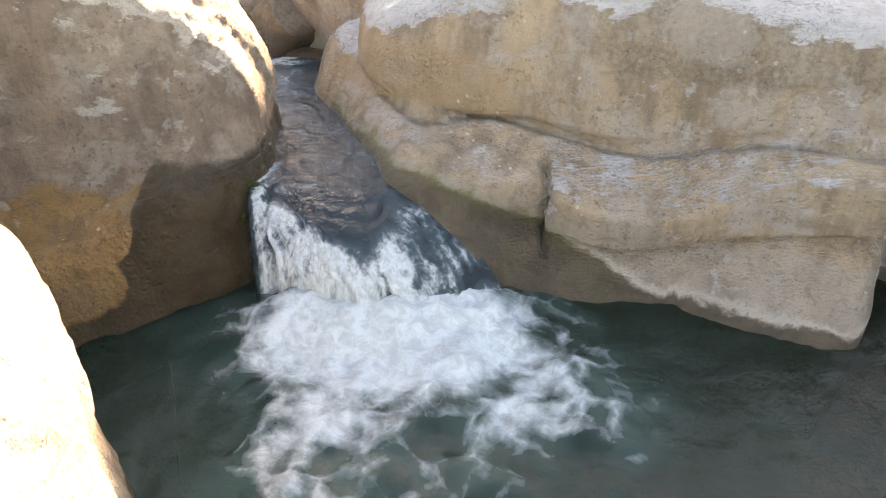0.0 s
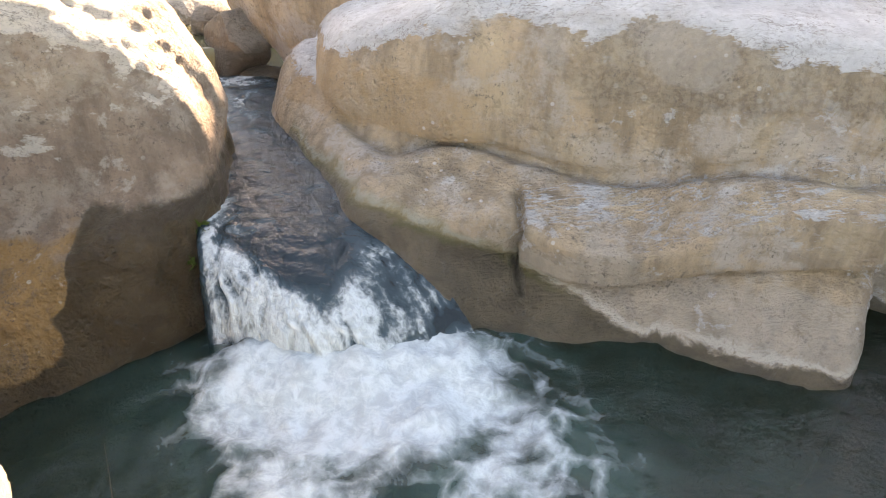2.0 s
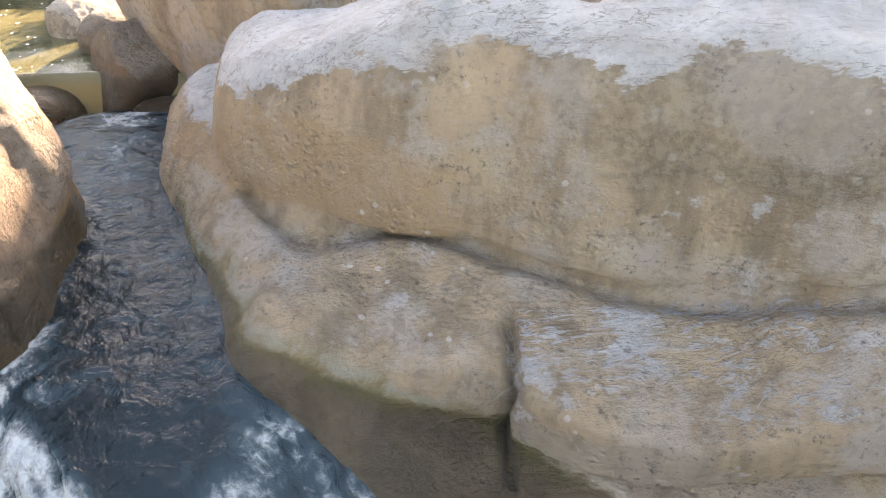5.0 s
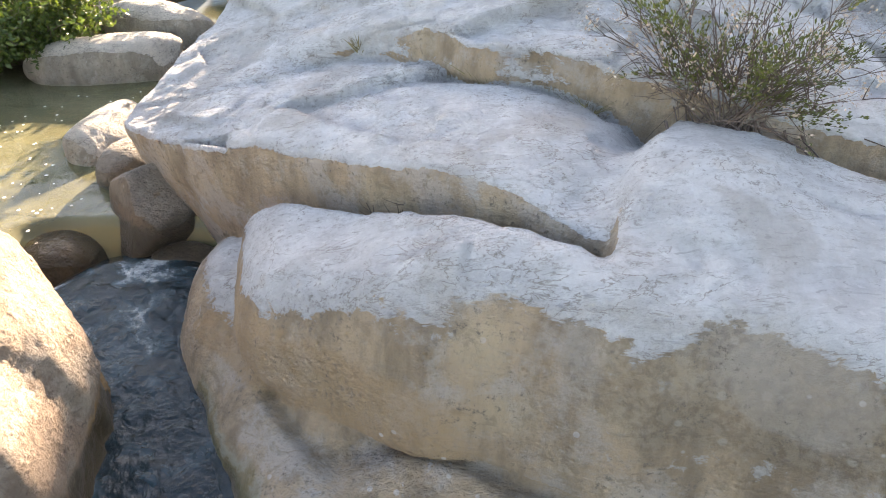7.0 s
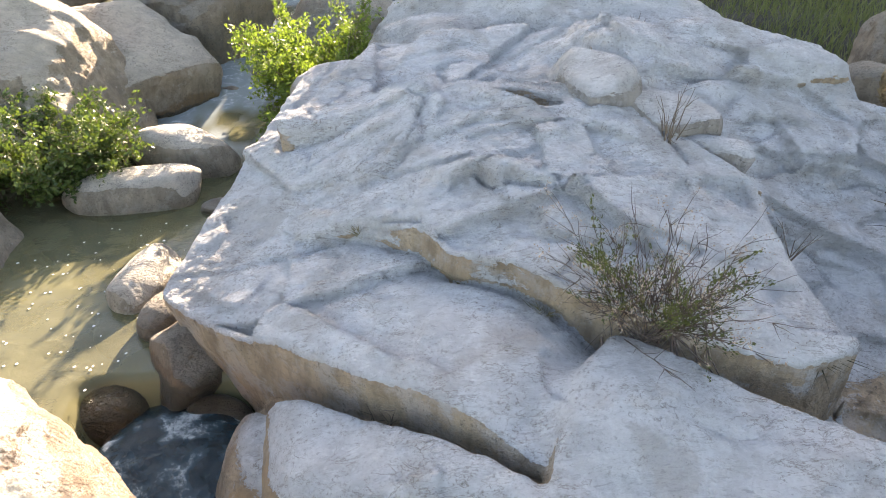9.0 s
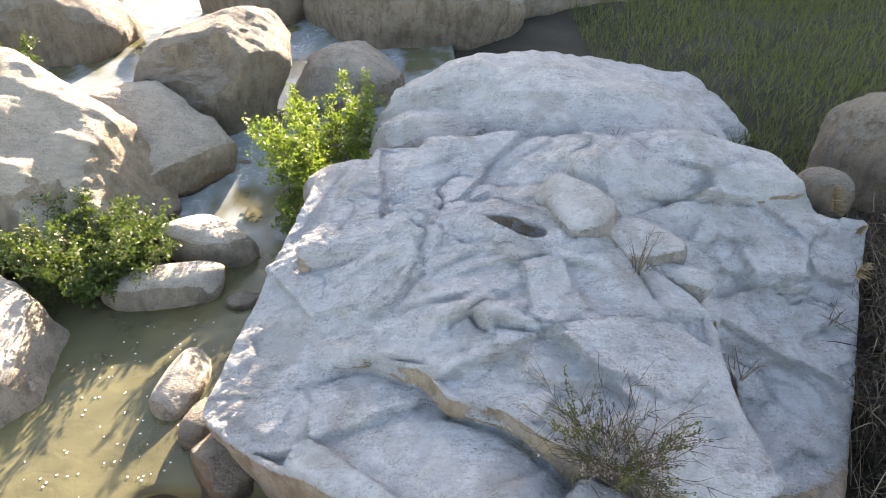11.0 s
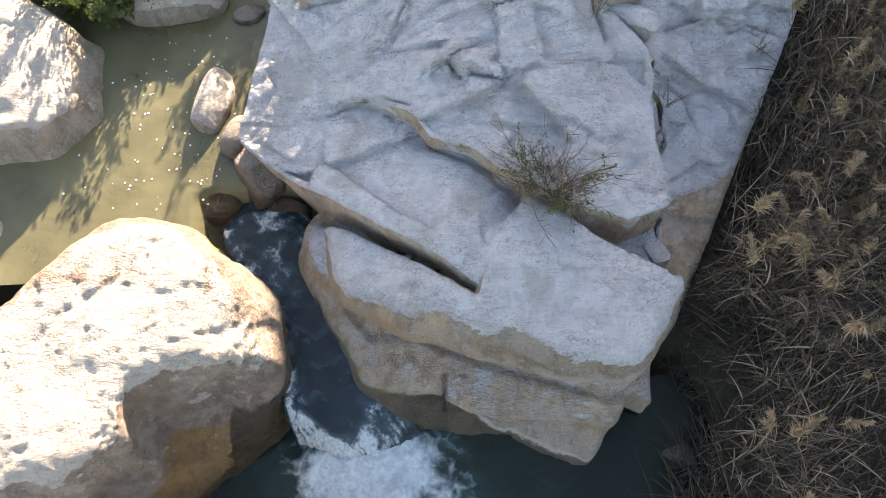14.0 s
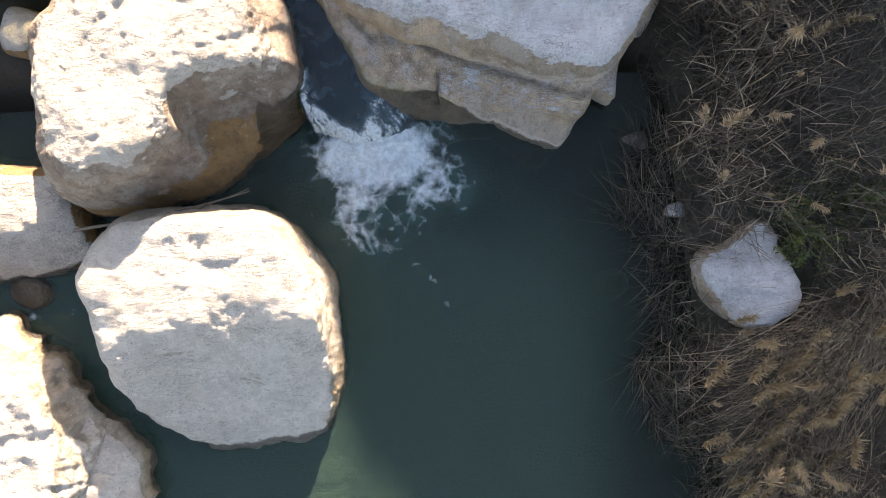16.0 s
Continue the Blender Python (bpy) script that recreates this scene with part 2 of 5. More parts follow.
def fbm(p, scale, octaves=4, gain=0.5, seed=1):
    total, a = 0, 1.0
    for k in range(octaves):
        total = total + a * value_noise(p + 17.3 * k, scale * 2.03 ** k, seed + k)
        a *= gain
    return total


def ridged(p, scale, octaves=3, seed=1):
    total, a = 0, 1.0
    for k in range(octaves):
        total = total + a * (1 - 2 * np.abs(value_noise(p + 9.1 * k, scale * 2.03 ** k, seed + k)))
        a *= 0.5
    return total


def polyline(x, y, line):
    """Distance in plan to a polyline, the way along it from 0 to 1, and the side (positive: to its left)."""
    best, along, side = np.full(x.shape, 1e9), np.zeros(x.shape), np.zeros(x.shape)
    lengths = [math.dist(a, b) for a, b in zip(line, line[1:])]
    done, total = 0.0, sum(lengths)
    for (ax, ay), (bx, by), l in zip(line, line[1:], lengths):
        ux, uy = (bx - ax) / l, (by - ay) / l
        s = np.clip((x - ax) * ux + (y - ay) * uy, 0, l)
        d = np.hypot(x - ax - s * ux, y - ay - s * uy)
        near = d < best
        best = np.where(near, d, best)
        along = np.where(near, (done + s) / total, along)
        side = np.where(near, ux * (y - ay) - uy * (x - ax), side)
        done += l
    return best, along, side


def polygonise(field, lo, hi, res):
    """Naive surface nets: vertices and quads of the surface field(x, y, z) = 0 inside a box."""
    n = [max(4, int(math.ceil((b - a) / res)) + 1) for a, b in zip(lo, hi)]
    ax = [(a + res * np.arange(k)).astype(np.float32) for a, k in zip(lo, n)]
    x, y, z = np.meshgrid(*ax, indexing="ij", sparse=True)
    f = np.broadcast_to(field(x, y, z), n).astype(np.float32)
    f[0], f[-1], f[:, 0], f[:, -1], f[:, :, 0], f[:, :, -1] = [np.maximum(s, 0.001) for s in (f[0], f[-1], f[:, 0], f[:, -1], f[:, :, 0], f[:, :, -1])]
    inside = f < 0
    corners = [(a, b, c) for a in (0, 1) for b in (0, 1) for c in (0, 1)]
    cut = lambda g, o: g[o[0]:n[0] - 1 + o[0], o[1]:n[1] - 1 + o[1], o[2]:n[2] - 1 + o[2]]
    count = sum(cut(inside, o).astype(np.int8) for o in corners)
    cell = np.argwhere((count > 0) & (count < 8))
    index = np.full([k - 1 for k in n], -1, np.int64)
    index[tuple(cell.T)] = np.arange(len(cell))
    total, hits = np.zeros((len(cell), 3)), np.zeros(len(cell))
    value = {o: f[tuple((cell + o).T)] for o in corners}
    for o in corners:
        for k in range(3):
            if o[k] == 0:
                q = list(o)
                q[k] = 1
                a, b = value[o], value[tuple(q)]
                cross = (a < 0) != (b < 0)
                s = np.where(cross, a / np.where(cross, a - b, 1), 0)
                p = np.tile(np.array(o, float), (len(cell), 1))
                p[:, k] = s
                total += p * cross[:, None]
                hits += cross
    verts = np.array(lo) + res * (cell + total / hits[:, None])
    quads = []
    for k in range(3):
        i, j = (k + 1) % 3, (k + 2) % 3
        a = inside[tuple(slice(0, n[m] - 1) if m == k else slice(1, n[m] - 1) for m in range(3))]
        b = inside[tuple(slice(1, n[m]) if m == k else slice(1, n[m] - 1) for m in range(3))]
        for way in (1, -1):
            e = np.argwhere(a & ~b if way == 1 else b & ~a)
            e[:, i] += 1
            e[:, j] += 1
            ei, ej = np.eye(3, dtype=int)[i], np.eye(3, dtype=int)[j]
            ring = [e - ei - ej, e - ej, e, e - ei]
            quad = np.stack([index[tuple(r.T)] for r in ring], 1)
            quads.append(quad if way == 1 else quad[:, ::-1])
    return verts, np.concatenate(quads)


def mesh_from(name, verts, quads, smooth=True):
    me = bpy.data.meshes.new(name)
    me.vertices.add(len(verts))
    me.vertices.foreach_set("co", np.asarray(verts, np.float32).ravel())
    w = quads.shape[1]
    me.loops.add(quads.size)
    me.loops.foreach_set("vertex_index", quads.astype(np.int32).ravel())
    me.polygons.add(len(quads))
    me.polygons.foreach_set("loop_start", np.arange(0, quads.size, w, dtype=np.int32))
    me.polygons.foreach_set("loop_total", np.full(len(quads), w, np.int32))
    me.polygons.foreach_set("use_smooth", np.full(len(quads), smooth))
    me.update(calc_edges=True)
    me.validate()
    return me


def normals_of(verts, quads):
    d = np.cross(verts[quads[:, 2]] - verts[quads[:, 0]], verts[quads[:, 3]] - verts[quads[:, 1]])
    n = np.zeros_like(verts)
    for k in range(4):
        np.add.at(n, quads[:, k], d)
    return n / np.maximum(np.linalg.norm(n, axis=1, keepdims=True), 1e-9)


def rock(name, field, lo, hi, res, material, label, category="boulder", group="", rough=1.0, seed=1, pits=0.0, relief=None, flood=-9.0, lift=None, open_sky=None, thin=None, **marks):
    """A rock whose solid shape is given by a field, roughened along its normals."""
    v, q = polygonise(field, lo, hi, res)
    n = normals_of(v, q)
    d = 0.035 * fbm(v, 1.7, 3, 0.5, seed) + 0.006 * ridged(v, 4.0, 3, seed + 7) + 0.005 * fbm(v, 17, 3, 0.6, seed + 3)
    d = d * rough
    if pits:
        d = d - pits * np.maximum(fbm(v, 9.0, 3, 0.6, seed + 11) - 0.25, 0)
    if relief is not None:
        d = d + relief(v, n)
    w = v + n * d[:, None]
    me = mesh_from(name, w, q)
    n = 0.45 * n + 0.55 * normals_of(w, q)
    lean = n[:, 2] if open_sky is None else n[:, 2] + open_sky(v)
    crust = step(0.30, 0.75, lean + 0.22 * fbm(v, 1.0, 4, 0.55, seed + 40))
    crust = crust * (thin(v) if thin else 1.0)
    flood = flood(v) if callable(flood) else flood
    crust = crust * step(flood - 0.15, flood + 0.15, v[:, 2] + 0.12 * fbm(v, 1.1, 3, 0.5, seed + 50))
    me.attributes.new("crust", "FLOAT", "POINT").data.foreach_set("value", crust.astype(np.float32))
    for key, value in marks.items():
        me.attributes.new(key, "FLOAT", "POINT").data.foreach_set("value", value(v).astype(np.float32))
    if lift is not None:
        me.attributes.new("lift", "FLOAT", "POINT").data.foreach_set("value", lift(v).astype(np.float32))
    ob = new(name, me)
    ob.data.materials.append(material)
    return tagged(ob, label, category, group)


def ledge(v, line, height, fade, seed):
    """A low broken step along a line in plan: the side to the left of its run stands proud."""
    x = v[:, 0] + 0.05 * fbm(v, 2.2, 3, 0.55, seed)
    y = v[:, 1] + 0.05 * fbm(v + 13, 2.2, 3, 0.55, seed)
    d, along, side = polyline(x, y, line)
    ends = step(0.0, 0.12, along) * step(1.0, 0.88, along)
    return ends * (height * step(-0.012, 0.012, side) * np.exp(-d / fade) - 0.5 * height * np.exp(-(d / 0.018) ** 2) - 0.35 * height * step(0.012, -0.012, side) * np.exp(-d / (0.6 * fade)))


def facets(v, spacing, slope, lo, hi, seed):
    """Broken planar facets: each patch of the surface tilts its own way, with a small step at its rim."""
    rng = np.random.default_rng(seed)
    count = int((hi[0] - lo[0]) * (hi[1] - lo[1]) / spacing ** 2)
    sx, sy = rng.uniform(lo[0], hi[0], count), rng.uniform(lo[1], hi[1], count)
    tx, ty, lift = rng.normal(0, slope, count), rng.normal(0, slope, count), rng.normal(0, 0.12 * spacing * slope * 4, count)
    x = v[:, 0] + 0.05 * spacing * fbm(v, 1.6 / spacing, 3, 0.6, seed)
    y = v[:, 1] + 0.05 * spacing * fbm(v + 31, 1.6 / spacing, 3, 0.6, seed + 5)
    out = np.zeros(len(v))
    for a in range(0, len(v), 20000):
        s = slice(a, a + 20000)
        d = (x[s, None] - sx) ** 2 + (1.5 * (y[s, None] - sy)) ** 2
        i = d.argmin(1)
        out[s] = (x[s] - sx[i]) * tx[i] + (y[s] - sy[i]) * ty[i] + lift[i]
    return out


def terraced(v, scale, levels, height, seed):
    """Thin layers flaked off one after another, each with a sharp uneven rim."""
    q = levels * fbm(v * np.array([0.55, 1.5, 0.6]), scale, 4, 0.5, seed)
    whole = np.floor(q)
    return height * (whole + step(0.80, 1.0, q - whole) - 0.25 * (q - whole))


def hull(planes, k=0.12):
    """A rounded convex solid: planes as (nx, ny, nz, x, y, z), an outward way and a place on the face."""
    made = []
    for nx, ny, nz, px, py, pz in planes:
        l = math.sqrt(nx * nx + ny * ny + nz * nz)
        made.append((nx / l, ny / l, nz / l, (nx * px + ny * py + nz * pz) / l))

    def field(x, y, z):
        f = None
        for a, b, c, d in made:
            g = a * x + b * y + c * z - d
            f = g if f is None else smax(f, g, k)
        return f
    return field


def boulder(name, centre, size, material, label, seed=1, turn=0.0, tilt=0.0, lean=0.0, cuts=9, power=2.6, k=0.12, res=0.04, rough=1.0, group="", pits=0.0, bite=(0.70, 0.96)):
    """A water-worn boulder: a rounded block of that size with a few random broken faces."""
    rnd = random.Random(seed)
    m = Euler((radians(tilt), radians(lean), radians(turn))).to_matrix()
    inv = m.transposed()
    sx, sy, sz = (s / 2 for s in size)
    planes = []
    for _ in range(cuts):
        d = Vector((rnd.gauss(0, 1), rnd.gauss(0, 1), rnd.gauss(0, 1))).normalized()
        reach = math.sqrt((d.x * sx) ** 2 + (d.y * sy) ** 2 + (d.z * sz) ** 2)
        planes.append((d, reach * rnd.uniform(*bite)))
    small = min(sx, sy, sz)

    def field(x, y, z):
        dx, dy, dz = x - centre[0], y - centre[1], z - centre[2]
        u = inv[0][0] * dx + inv[0][1] * dy + inv[0][2] * dz
        v = inv[1][0] * dx + inv[1][1] * dy + inv[1][2] * dz
        w = inv[2][0] * dx + inv[2][1] * dy + inv[2][2] * dz
        g = (np.abs(u / sx) ** power + np.abs(v / sy) ** power + np.abs(w / sz) ** power) ** (1 / power)
        f = (g - 1) * small
        for d, r in planes:
            f = smax(f, d.x * u + d.y * v + d.z * w - r, k * small * 2)
        return f
    reach = [sum(abs(m[i][j]) * s for j, s in enumerate((sx, sy, sz))) + 0.12 for i in range(3)]
    lo = [c - r for c, r in zip(centre, reach)]
    hi = [c + r for c, r in zip(centre, reach)]
    creased = (lambda v, n: 0.05 * small * ridged(v, 0.9 / small, 4, seed + 60) + 0.04 * small * terraced(v, 1.1 / small, 2.2, 0.5, seed + 61)) if small > 0.55 else None
    return rock(name, field, lo, hi, res, material, label, "boulder", group, rough * min(1.0, 0.35 + small * 0.6), seed, pits, creased)


# ---- the large rock between the pools ----
SLOT = [(-1.15, 6.14), (-0.75, 5.82), (-0.25, 5.50), (0.35, 5.13), (1.06, 4.70)]
TERRACE = [(-2.4, 7.35), (-1.2, 7.1), (-0.07, 6.97), (0.42, 6.66), (0.62, 6.33), (1.05, 6.16), (1.55, 5.76), (2.2, 5.44), (2.75, 5.30), (3.05, 5.38), (3.5, 5.6)]
GAP = [(2.0, 5.52), (2.35, 5.30), (2.72, 5.06), (3.2, 4.8)]
CLEFT = [(2.45, 8.5), (2.95, 7.97), (3.40, 7.15), (3.46, 6.45), (3.30, 5.75), (3.3, 5.0)]


SHOULDER = [((-0.80, 5.45, 0.50), (-0.45, 4.75, 0.47), 0.27), ((-0.45, 4.75, 0.47), (-0.14, 4.05, 0.42), 0.27), ((-0.14, 4.05, 0.42), (0.12, 3.62, 0.02), 0.25)]


def front_block(x, y, z):
    # upper bulge above the long parting
    top = smin(1.72 + 0.26 * (x - 0.9), 1.72 - 0.09 * (x - 0.9), 0.3) + 0.10 * (y - 4.2)
    top = top - 0.10 * step(4.5, 5.2, y) * step(0.6, -0.2, x)
    f = (z - top) * 0.95
    lip = 0.04 * np.sin(x * 3.1 + 1) + 0.025 * np.sin(x * 7.7)
    lean = 0.20 * np.maximum(z - 1.15, 0)
    f = smax(f, -(0.40 * (x - 1.2) + 0.91 * (y - 3.98) - lean + lip), 0.34)
    f = smax(f, -(0.10 * (x - 2.0) + 0.99 * (y - 3.74) - lean + lip), 0.30)
    f = smax(f, -(0.96 * (x + 0.62) + 0.10 * (y - 5.2) - 0.10 * (z - 1.1)), 0.30)
    f = smax(f, 0.84 * (x - 3.0) - 0.54 * (y - 4.0) + 0.10 * (z - 1.2), 0.28)
    floor = 0.762 + 0.24 * np.clip(x - 1.4, 0, 0.5) + 0.10 * np.maximum(x - 1.9, 0) + 0.30 * np.maximum(-0.1 - x, 0) + 0.03 * np.sin(x * 4)
    f = smax(f, (floor - z) * 0.95, 0.07)
    f = smax(f, 0.50 * (x - 3.15) + 0.866 * (y - 4.85), 0.2)
    upper = smax(f, 0.57 * (x + 0.63) + 0.82 * (y - 5.73) - 2.0 * np.maximum(x - 1.0, 0), 0.15)
    # shelf below it, broken by one upright crack
    right = step(0.60, 0.64, x)
    shelf = floor - 0.02 + 0.40 * (y - np.interp(x, [-0.5, 0.0, 0.62, 1.37, 1.9, 2.4], [4.92, 4.60, 4.22, 3.92, 3.70, 3.52]))
    g = (z - np.minimum(shelf, 0.95 + 0.1 * x)) * 0.9
    lip = np.interp(x, [0.0, 0.60, 0.63, 0.95, 1.24, 1.6, 2.0, 2.45], [3.98, 3.78, 3.72, 3.53, 3.45, 3.41, 3.34, 3.20])
    under = np.interp(x, [0.0, 0.60, 0.63, 0.90, 1.24, 1.5, 1.8, 2.1, 2.45], [0.34, 0.32, 0.29, 0.22, 0.25, 0.33, 0.42, 0.46, 0.49])
    foot = np.interp(x, [0.3, 0.62, 1.4, 1.85, 2.4], [3.34, 3.40, 3.30, 3.05, 2.86])
    s = np.clip(1 - z / under, 0, 1.8)
    face = np.where(z > under, lip + 0.03 - 0.10 * np.clip((z - under) / 0.3, 0, 1) * (1 - right * 0.4) + 0.25 * np.maximum(z - 0.52, 0), lip + 0.10 + (foot - lip - 0.10) * s)
    g = smax(g, (face - y) * 0.95, 0.03)
    g = smax(g, 0.74 * (x - 2.42) - 0.67 * (y - 2.98) - 0.04 * z, 0.14)
    # smooth chute on the channel side
    g = smax(g, -(0.80 * (x - 0.32) + 0.60 * (y - 3.24)) + 0.42 * z, 0.22)
    ax, ay, az, bx, by, bz = -0.58, 5.45, 0.62, 0.10, 3.95, 0.12
    t = np.clip(((x - ax) * (bx - ax) + (y - ay) * (by - ay) + (z - az) * (bz - az)) / ((bx - ax) ** 2 + (by - ay) ** 2 + (bz - az) ** 2), 0, 1)
    ramp = np.sqrt((x - ax - t * (bx - ax)) ** 2 + (y - ay - t * (by - ay)) ** 2 + 0.7 * (z - az - t * (bz - az)) ** 2) - 0.30
    g = smin(smax(g, -0.96 * (x + 0.58), 0.2), ramp, 0.35)
    for (ax, ay, az), (bx, by, bz), r in SHOULDER:
        t = np.clip(((x - ax) * (bx - ax) + (y - ay) * (by - ay) + (z - az) * (bz - az)) / ((bx - ax) ** 2 + (by - ay) ** 2 + (bz - az) ** 2), 0, 1)
        g = smin(g, np.sqrt((x - ax - t * (bx - ax)) ** 2 + (y - ay - t * (by - ay)) ** 2 + (z - az - t * (bz - az)) ** 2) - r, 0.12)
    g = smin(g, (np.sqrt(((x + 0.70) / 0.30) ** 2 + ((y - 5.55) / 0.52) ** 2 + ((z - 0.62) / 0.46) ** 2) - 1) * 0.3, 0.12)
    g = smax(g, 0.90 * (x - 2.64) - 0.43 * (y - 3.48), 0.1)
    g = smax(g, 0.50 * (x - 3.10) + 0.866 * (y - 4.80), 0.2)
    f = smin(upper, g, 0.02)
    return f


def slab(x, y, z):
    left = 1.97 + 0.33 * (x - 0.42) + 0.13 * (y - 6.68)
    right = 2.26 - 0.13 * (x - 2.0) + 0.20 * (y - 7.75)
    far = 2.44 - 0.16 * (y - 8.8)
    top = smin(smin(left, right, 0.4), far, 0.3)
    d, along, side = polyline(x, y, TERRACE)
    back = step(-0.015, 0.03, side)
    amount = step(0.22, 0.44, along)
    deep = step(0.62, 0.74, along)
    top = top - (0.24 + 0.32 * deep) * (1 - back) * amount * np.exp(-np.maximum(-side, 0) * 2.2 * (1 - deep))
    f = (z - top) * 0.9
    # left edge over the upper pool
    under = np.maximum(1.25 - z, 0)
    f = smax(f, -(0.967 * (x + 1.68) - 0.255 * (y - 6.90) - 0.38 * under), 0.06)
    f = smax(f, -(0.72 * (x + 1.32) + 0.69 * (y - 6.44) - 0.22 * under), 0.06)
    # front edge above the slot
    f = smax(f, -(0.567 * (x + 0.35) + 0.824 * (y - 5.66) - 0.04 * step(0.4, -0.3, x)) - 0.06 * (z - 1.4), 0.07)
    # broken right edge
    f = smax(f, 0.98 * (x - 3.42) - 0.12 * (y - 7.2) + 0.10 * np.sin(2.1 * y) + 0.12 * (z - 1.6), 0.12)
    f = smax(f, 0.82 * (x - 3.43) + 0.57 * (y - 7.1) + 0.05 * np.sin(5 * y), 0.08)
    return smax(f, (y - 10.4) * 0.9 + 0.2 * (z - 2), 0.3)


def flank(x, y, z):
    top = -0.755 - 0.207 * x + 0.427 * y
    top = smin(top, 2.42 - 0.10 * (x - 3.8) - 0.25 * (y - 9.2), 0.25) + 0.16 * step(9.0, 9.25, y + 0.12 * np.sin(3 * x)) - 0.9 * step(4.9, 5.5, x) * step(8.9, 9.5, y)
    f = (z - top) * 0.9
    f = smax(f, 0.875 * (x - 5.05) - 0.484 * (y - 7.4) + 0.10 * (z - 1.5), 0.16)
    f = smax(f, -(0.75 * (x - 3.1) + 0.66 * (y - 4.75)), 0.2)
    f = smax(f, (2.25 - x), 0.2)
    return smax(f, (y - 10.3) * 0.9 + 0.15 * (x - 4) + 0.2 * (z - 2), 0.3)


def main_rock(x, y, z):
    f = smin(front_block(x, y, z), slab(x, y, z), 0.04)
    # saddle that joins both to the right of the slot
    join = np.sqrt(((x - 1.55) / 0.72) ** 2 + ((y - 5.05) / 0.62) ** 2 + ((z - 0.85) / 0.93) ** 2) - 1
    f = smin(f, join * 0.7, 0.3)
    f = np.minimum(f, flank(x, y, z))
    plates = smax((z - 2.20 - 0.10 * (y - 9.3) - 0.05 * (x - 0.5)) * 0.95, -(0.92 * (x + 0.42) - 0.40 * (y - 9.5) - 0.12 * (2.2 - z)), 0.06)
    plates = smax(smax(plates, (x - 2.9) * 0.9, 0.3), smax(8.3 - y, (y - 10.55) * 0.9 + 0.2 * (z - 2), 0.2), 0.15)
    f = smin(f, plates, 0.05)
    swell = (np.sqrt(((x - 3.3) / 2.15) ** 2 + ((y - 9.75) / 1.0) ** 2 + ((z - 1.55) / 1.12) ** 2) - 1) * 0.8
    f = smin(f, swell, 0.12)
    d, along, side = polyline(x, y, [(0.45, 8.92), (0.78, 8.70), (1.10, 8.58), (1.38, 8.48), (1.66, 8.28)])
    f = smax(f, -np.maximum(d - (0.03 + 0.10 * step(0.2, 1.0, along)), 1.92 - z), 0.04)
    d, along, side = polyline(x, y, GAP)
    f = smax(f, -np.maximum(d - 0.10 * step(0.0, 0.4, along), 0.95 - z), 0.04)
    d, along, side = polyline(x + 0.06 * np.sin(6.3 * y) + 0.03 * np.sin(15 * y + 1), y, CLEFT)
    f = smax(f, -np.maximum(d - (0.024 + 0.014 * np.sin(along * 17) + 0.012 * np.sin(along * 41)) * step(0.0, 0.2, along), -0.95 - 0.207 * x + 0.427 * y - z), 0.04)
    d, along, side = polyline(x, y, SLOT)
    width = 0.055 + 0.02 * np.sin(along * 11) - 0.06 * step(0.55, 1.0, along)
    cut = np.maximum(d - width, (0.72 + 0.78 * along) - z)
    return smax(f, -cut, 0.05)


LEDGES = [([(-1.75, 7.0), (-0.9, 6.88), (-0.59, 6.92), (-0.1, 6.96), (0.18, 6.85), (0.42, 6.70)], 0.05, 0.25), ([(-0.12, 7.40), (0.21, 7.56), (0.44, 7.91), (0.48, 8.04), (0.45, 8.19), (0.53, 8.38), (0.30, 8.7)], 0.10, 0.35),
          ([(0.62, 7.02), (0.9, 7.18), (0.98, 6.98)], 0.12, 0.25), ([(0.98, 6.98), (1.1, 7.04), (1.51, 6.9), (1.74, 6.85)], 0.10, 0.3), ([(-0.7, 7.8), (0.0, 8.1), (0.40, 8.1)], 0.05, 0.4),
          ([(1.18, 6.52), (1.41, 6.43), (1.71, 6.38), (2.3, 6.45)], 0.09, 0.3), ([(-1.1, 7.5), (-0.6, 7.35), (-0.2, 7.5)], 0.04, 0.3), ([(1.70, 8.02), (1.46, 8.13), (1.29, 8.38), (1.1, 8.54), (0.78, 8.67), (0.24, 9.09), (-0.1, 9.27), (-0.6, 9.5)], 0.17, 0.30),
          ([(4.25, 8.1), (4.35, 7.96), (4.68, 7.93), (5.12, 7.87)], 0.15, 0.3), ([(3.84, 7.12), (4.2, 7.13), (4.45, 7.06), (4.7, 6.9)], 0.11, 0.25), ([(3.4, 6.05), (4.0, 6.3), (4.4, 6.3)], 0.07, 0.25), ([(3.5, 8.25), (3.75, 8.5), (4.1, 8.5), (4.3, 8.4)], 0.10, 0.3),
          ([(2.7, 8.80), (3.13, 8.85), (3.74, 8.90), (4.42, 8.96), (4.85, 9.03), (5.3, 9.1)], 0.13, 0.3), ([(3.6, 5.5), (3.9, 5.6), (4.2, 5.6)], 0.06, 0.2), ([(1.2, 4.55), (1.8, 4.5), (2.5, 4.75)], 0.04, 0.3)]
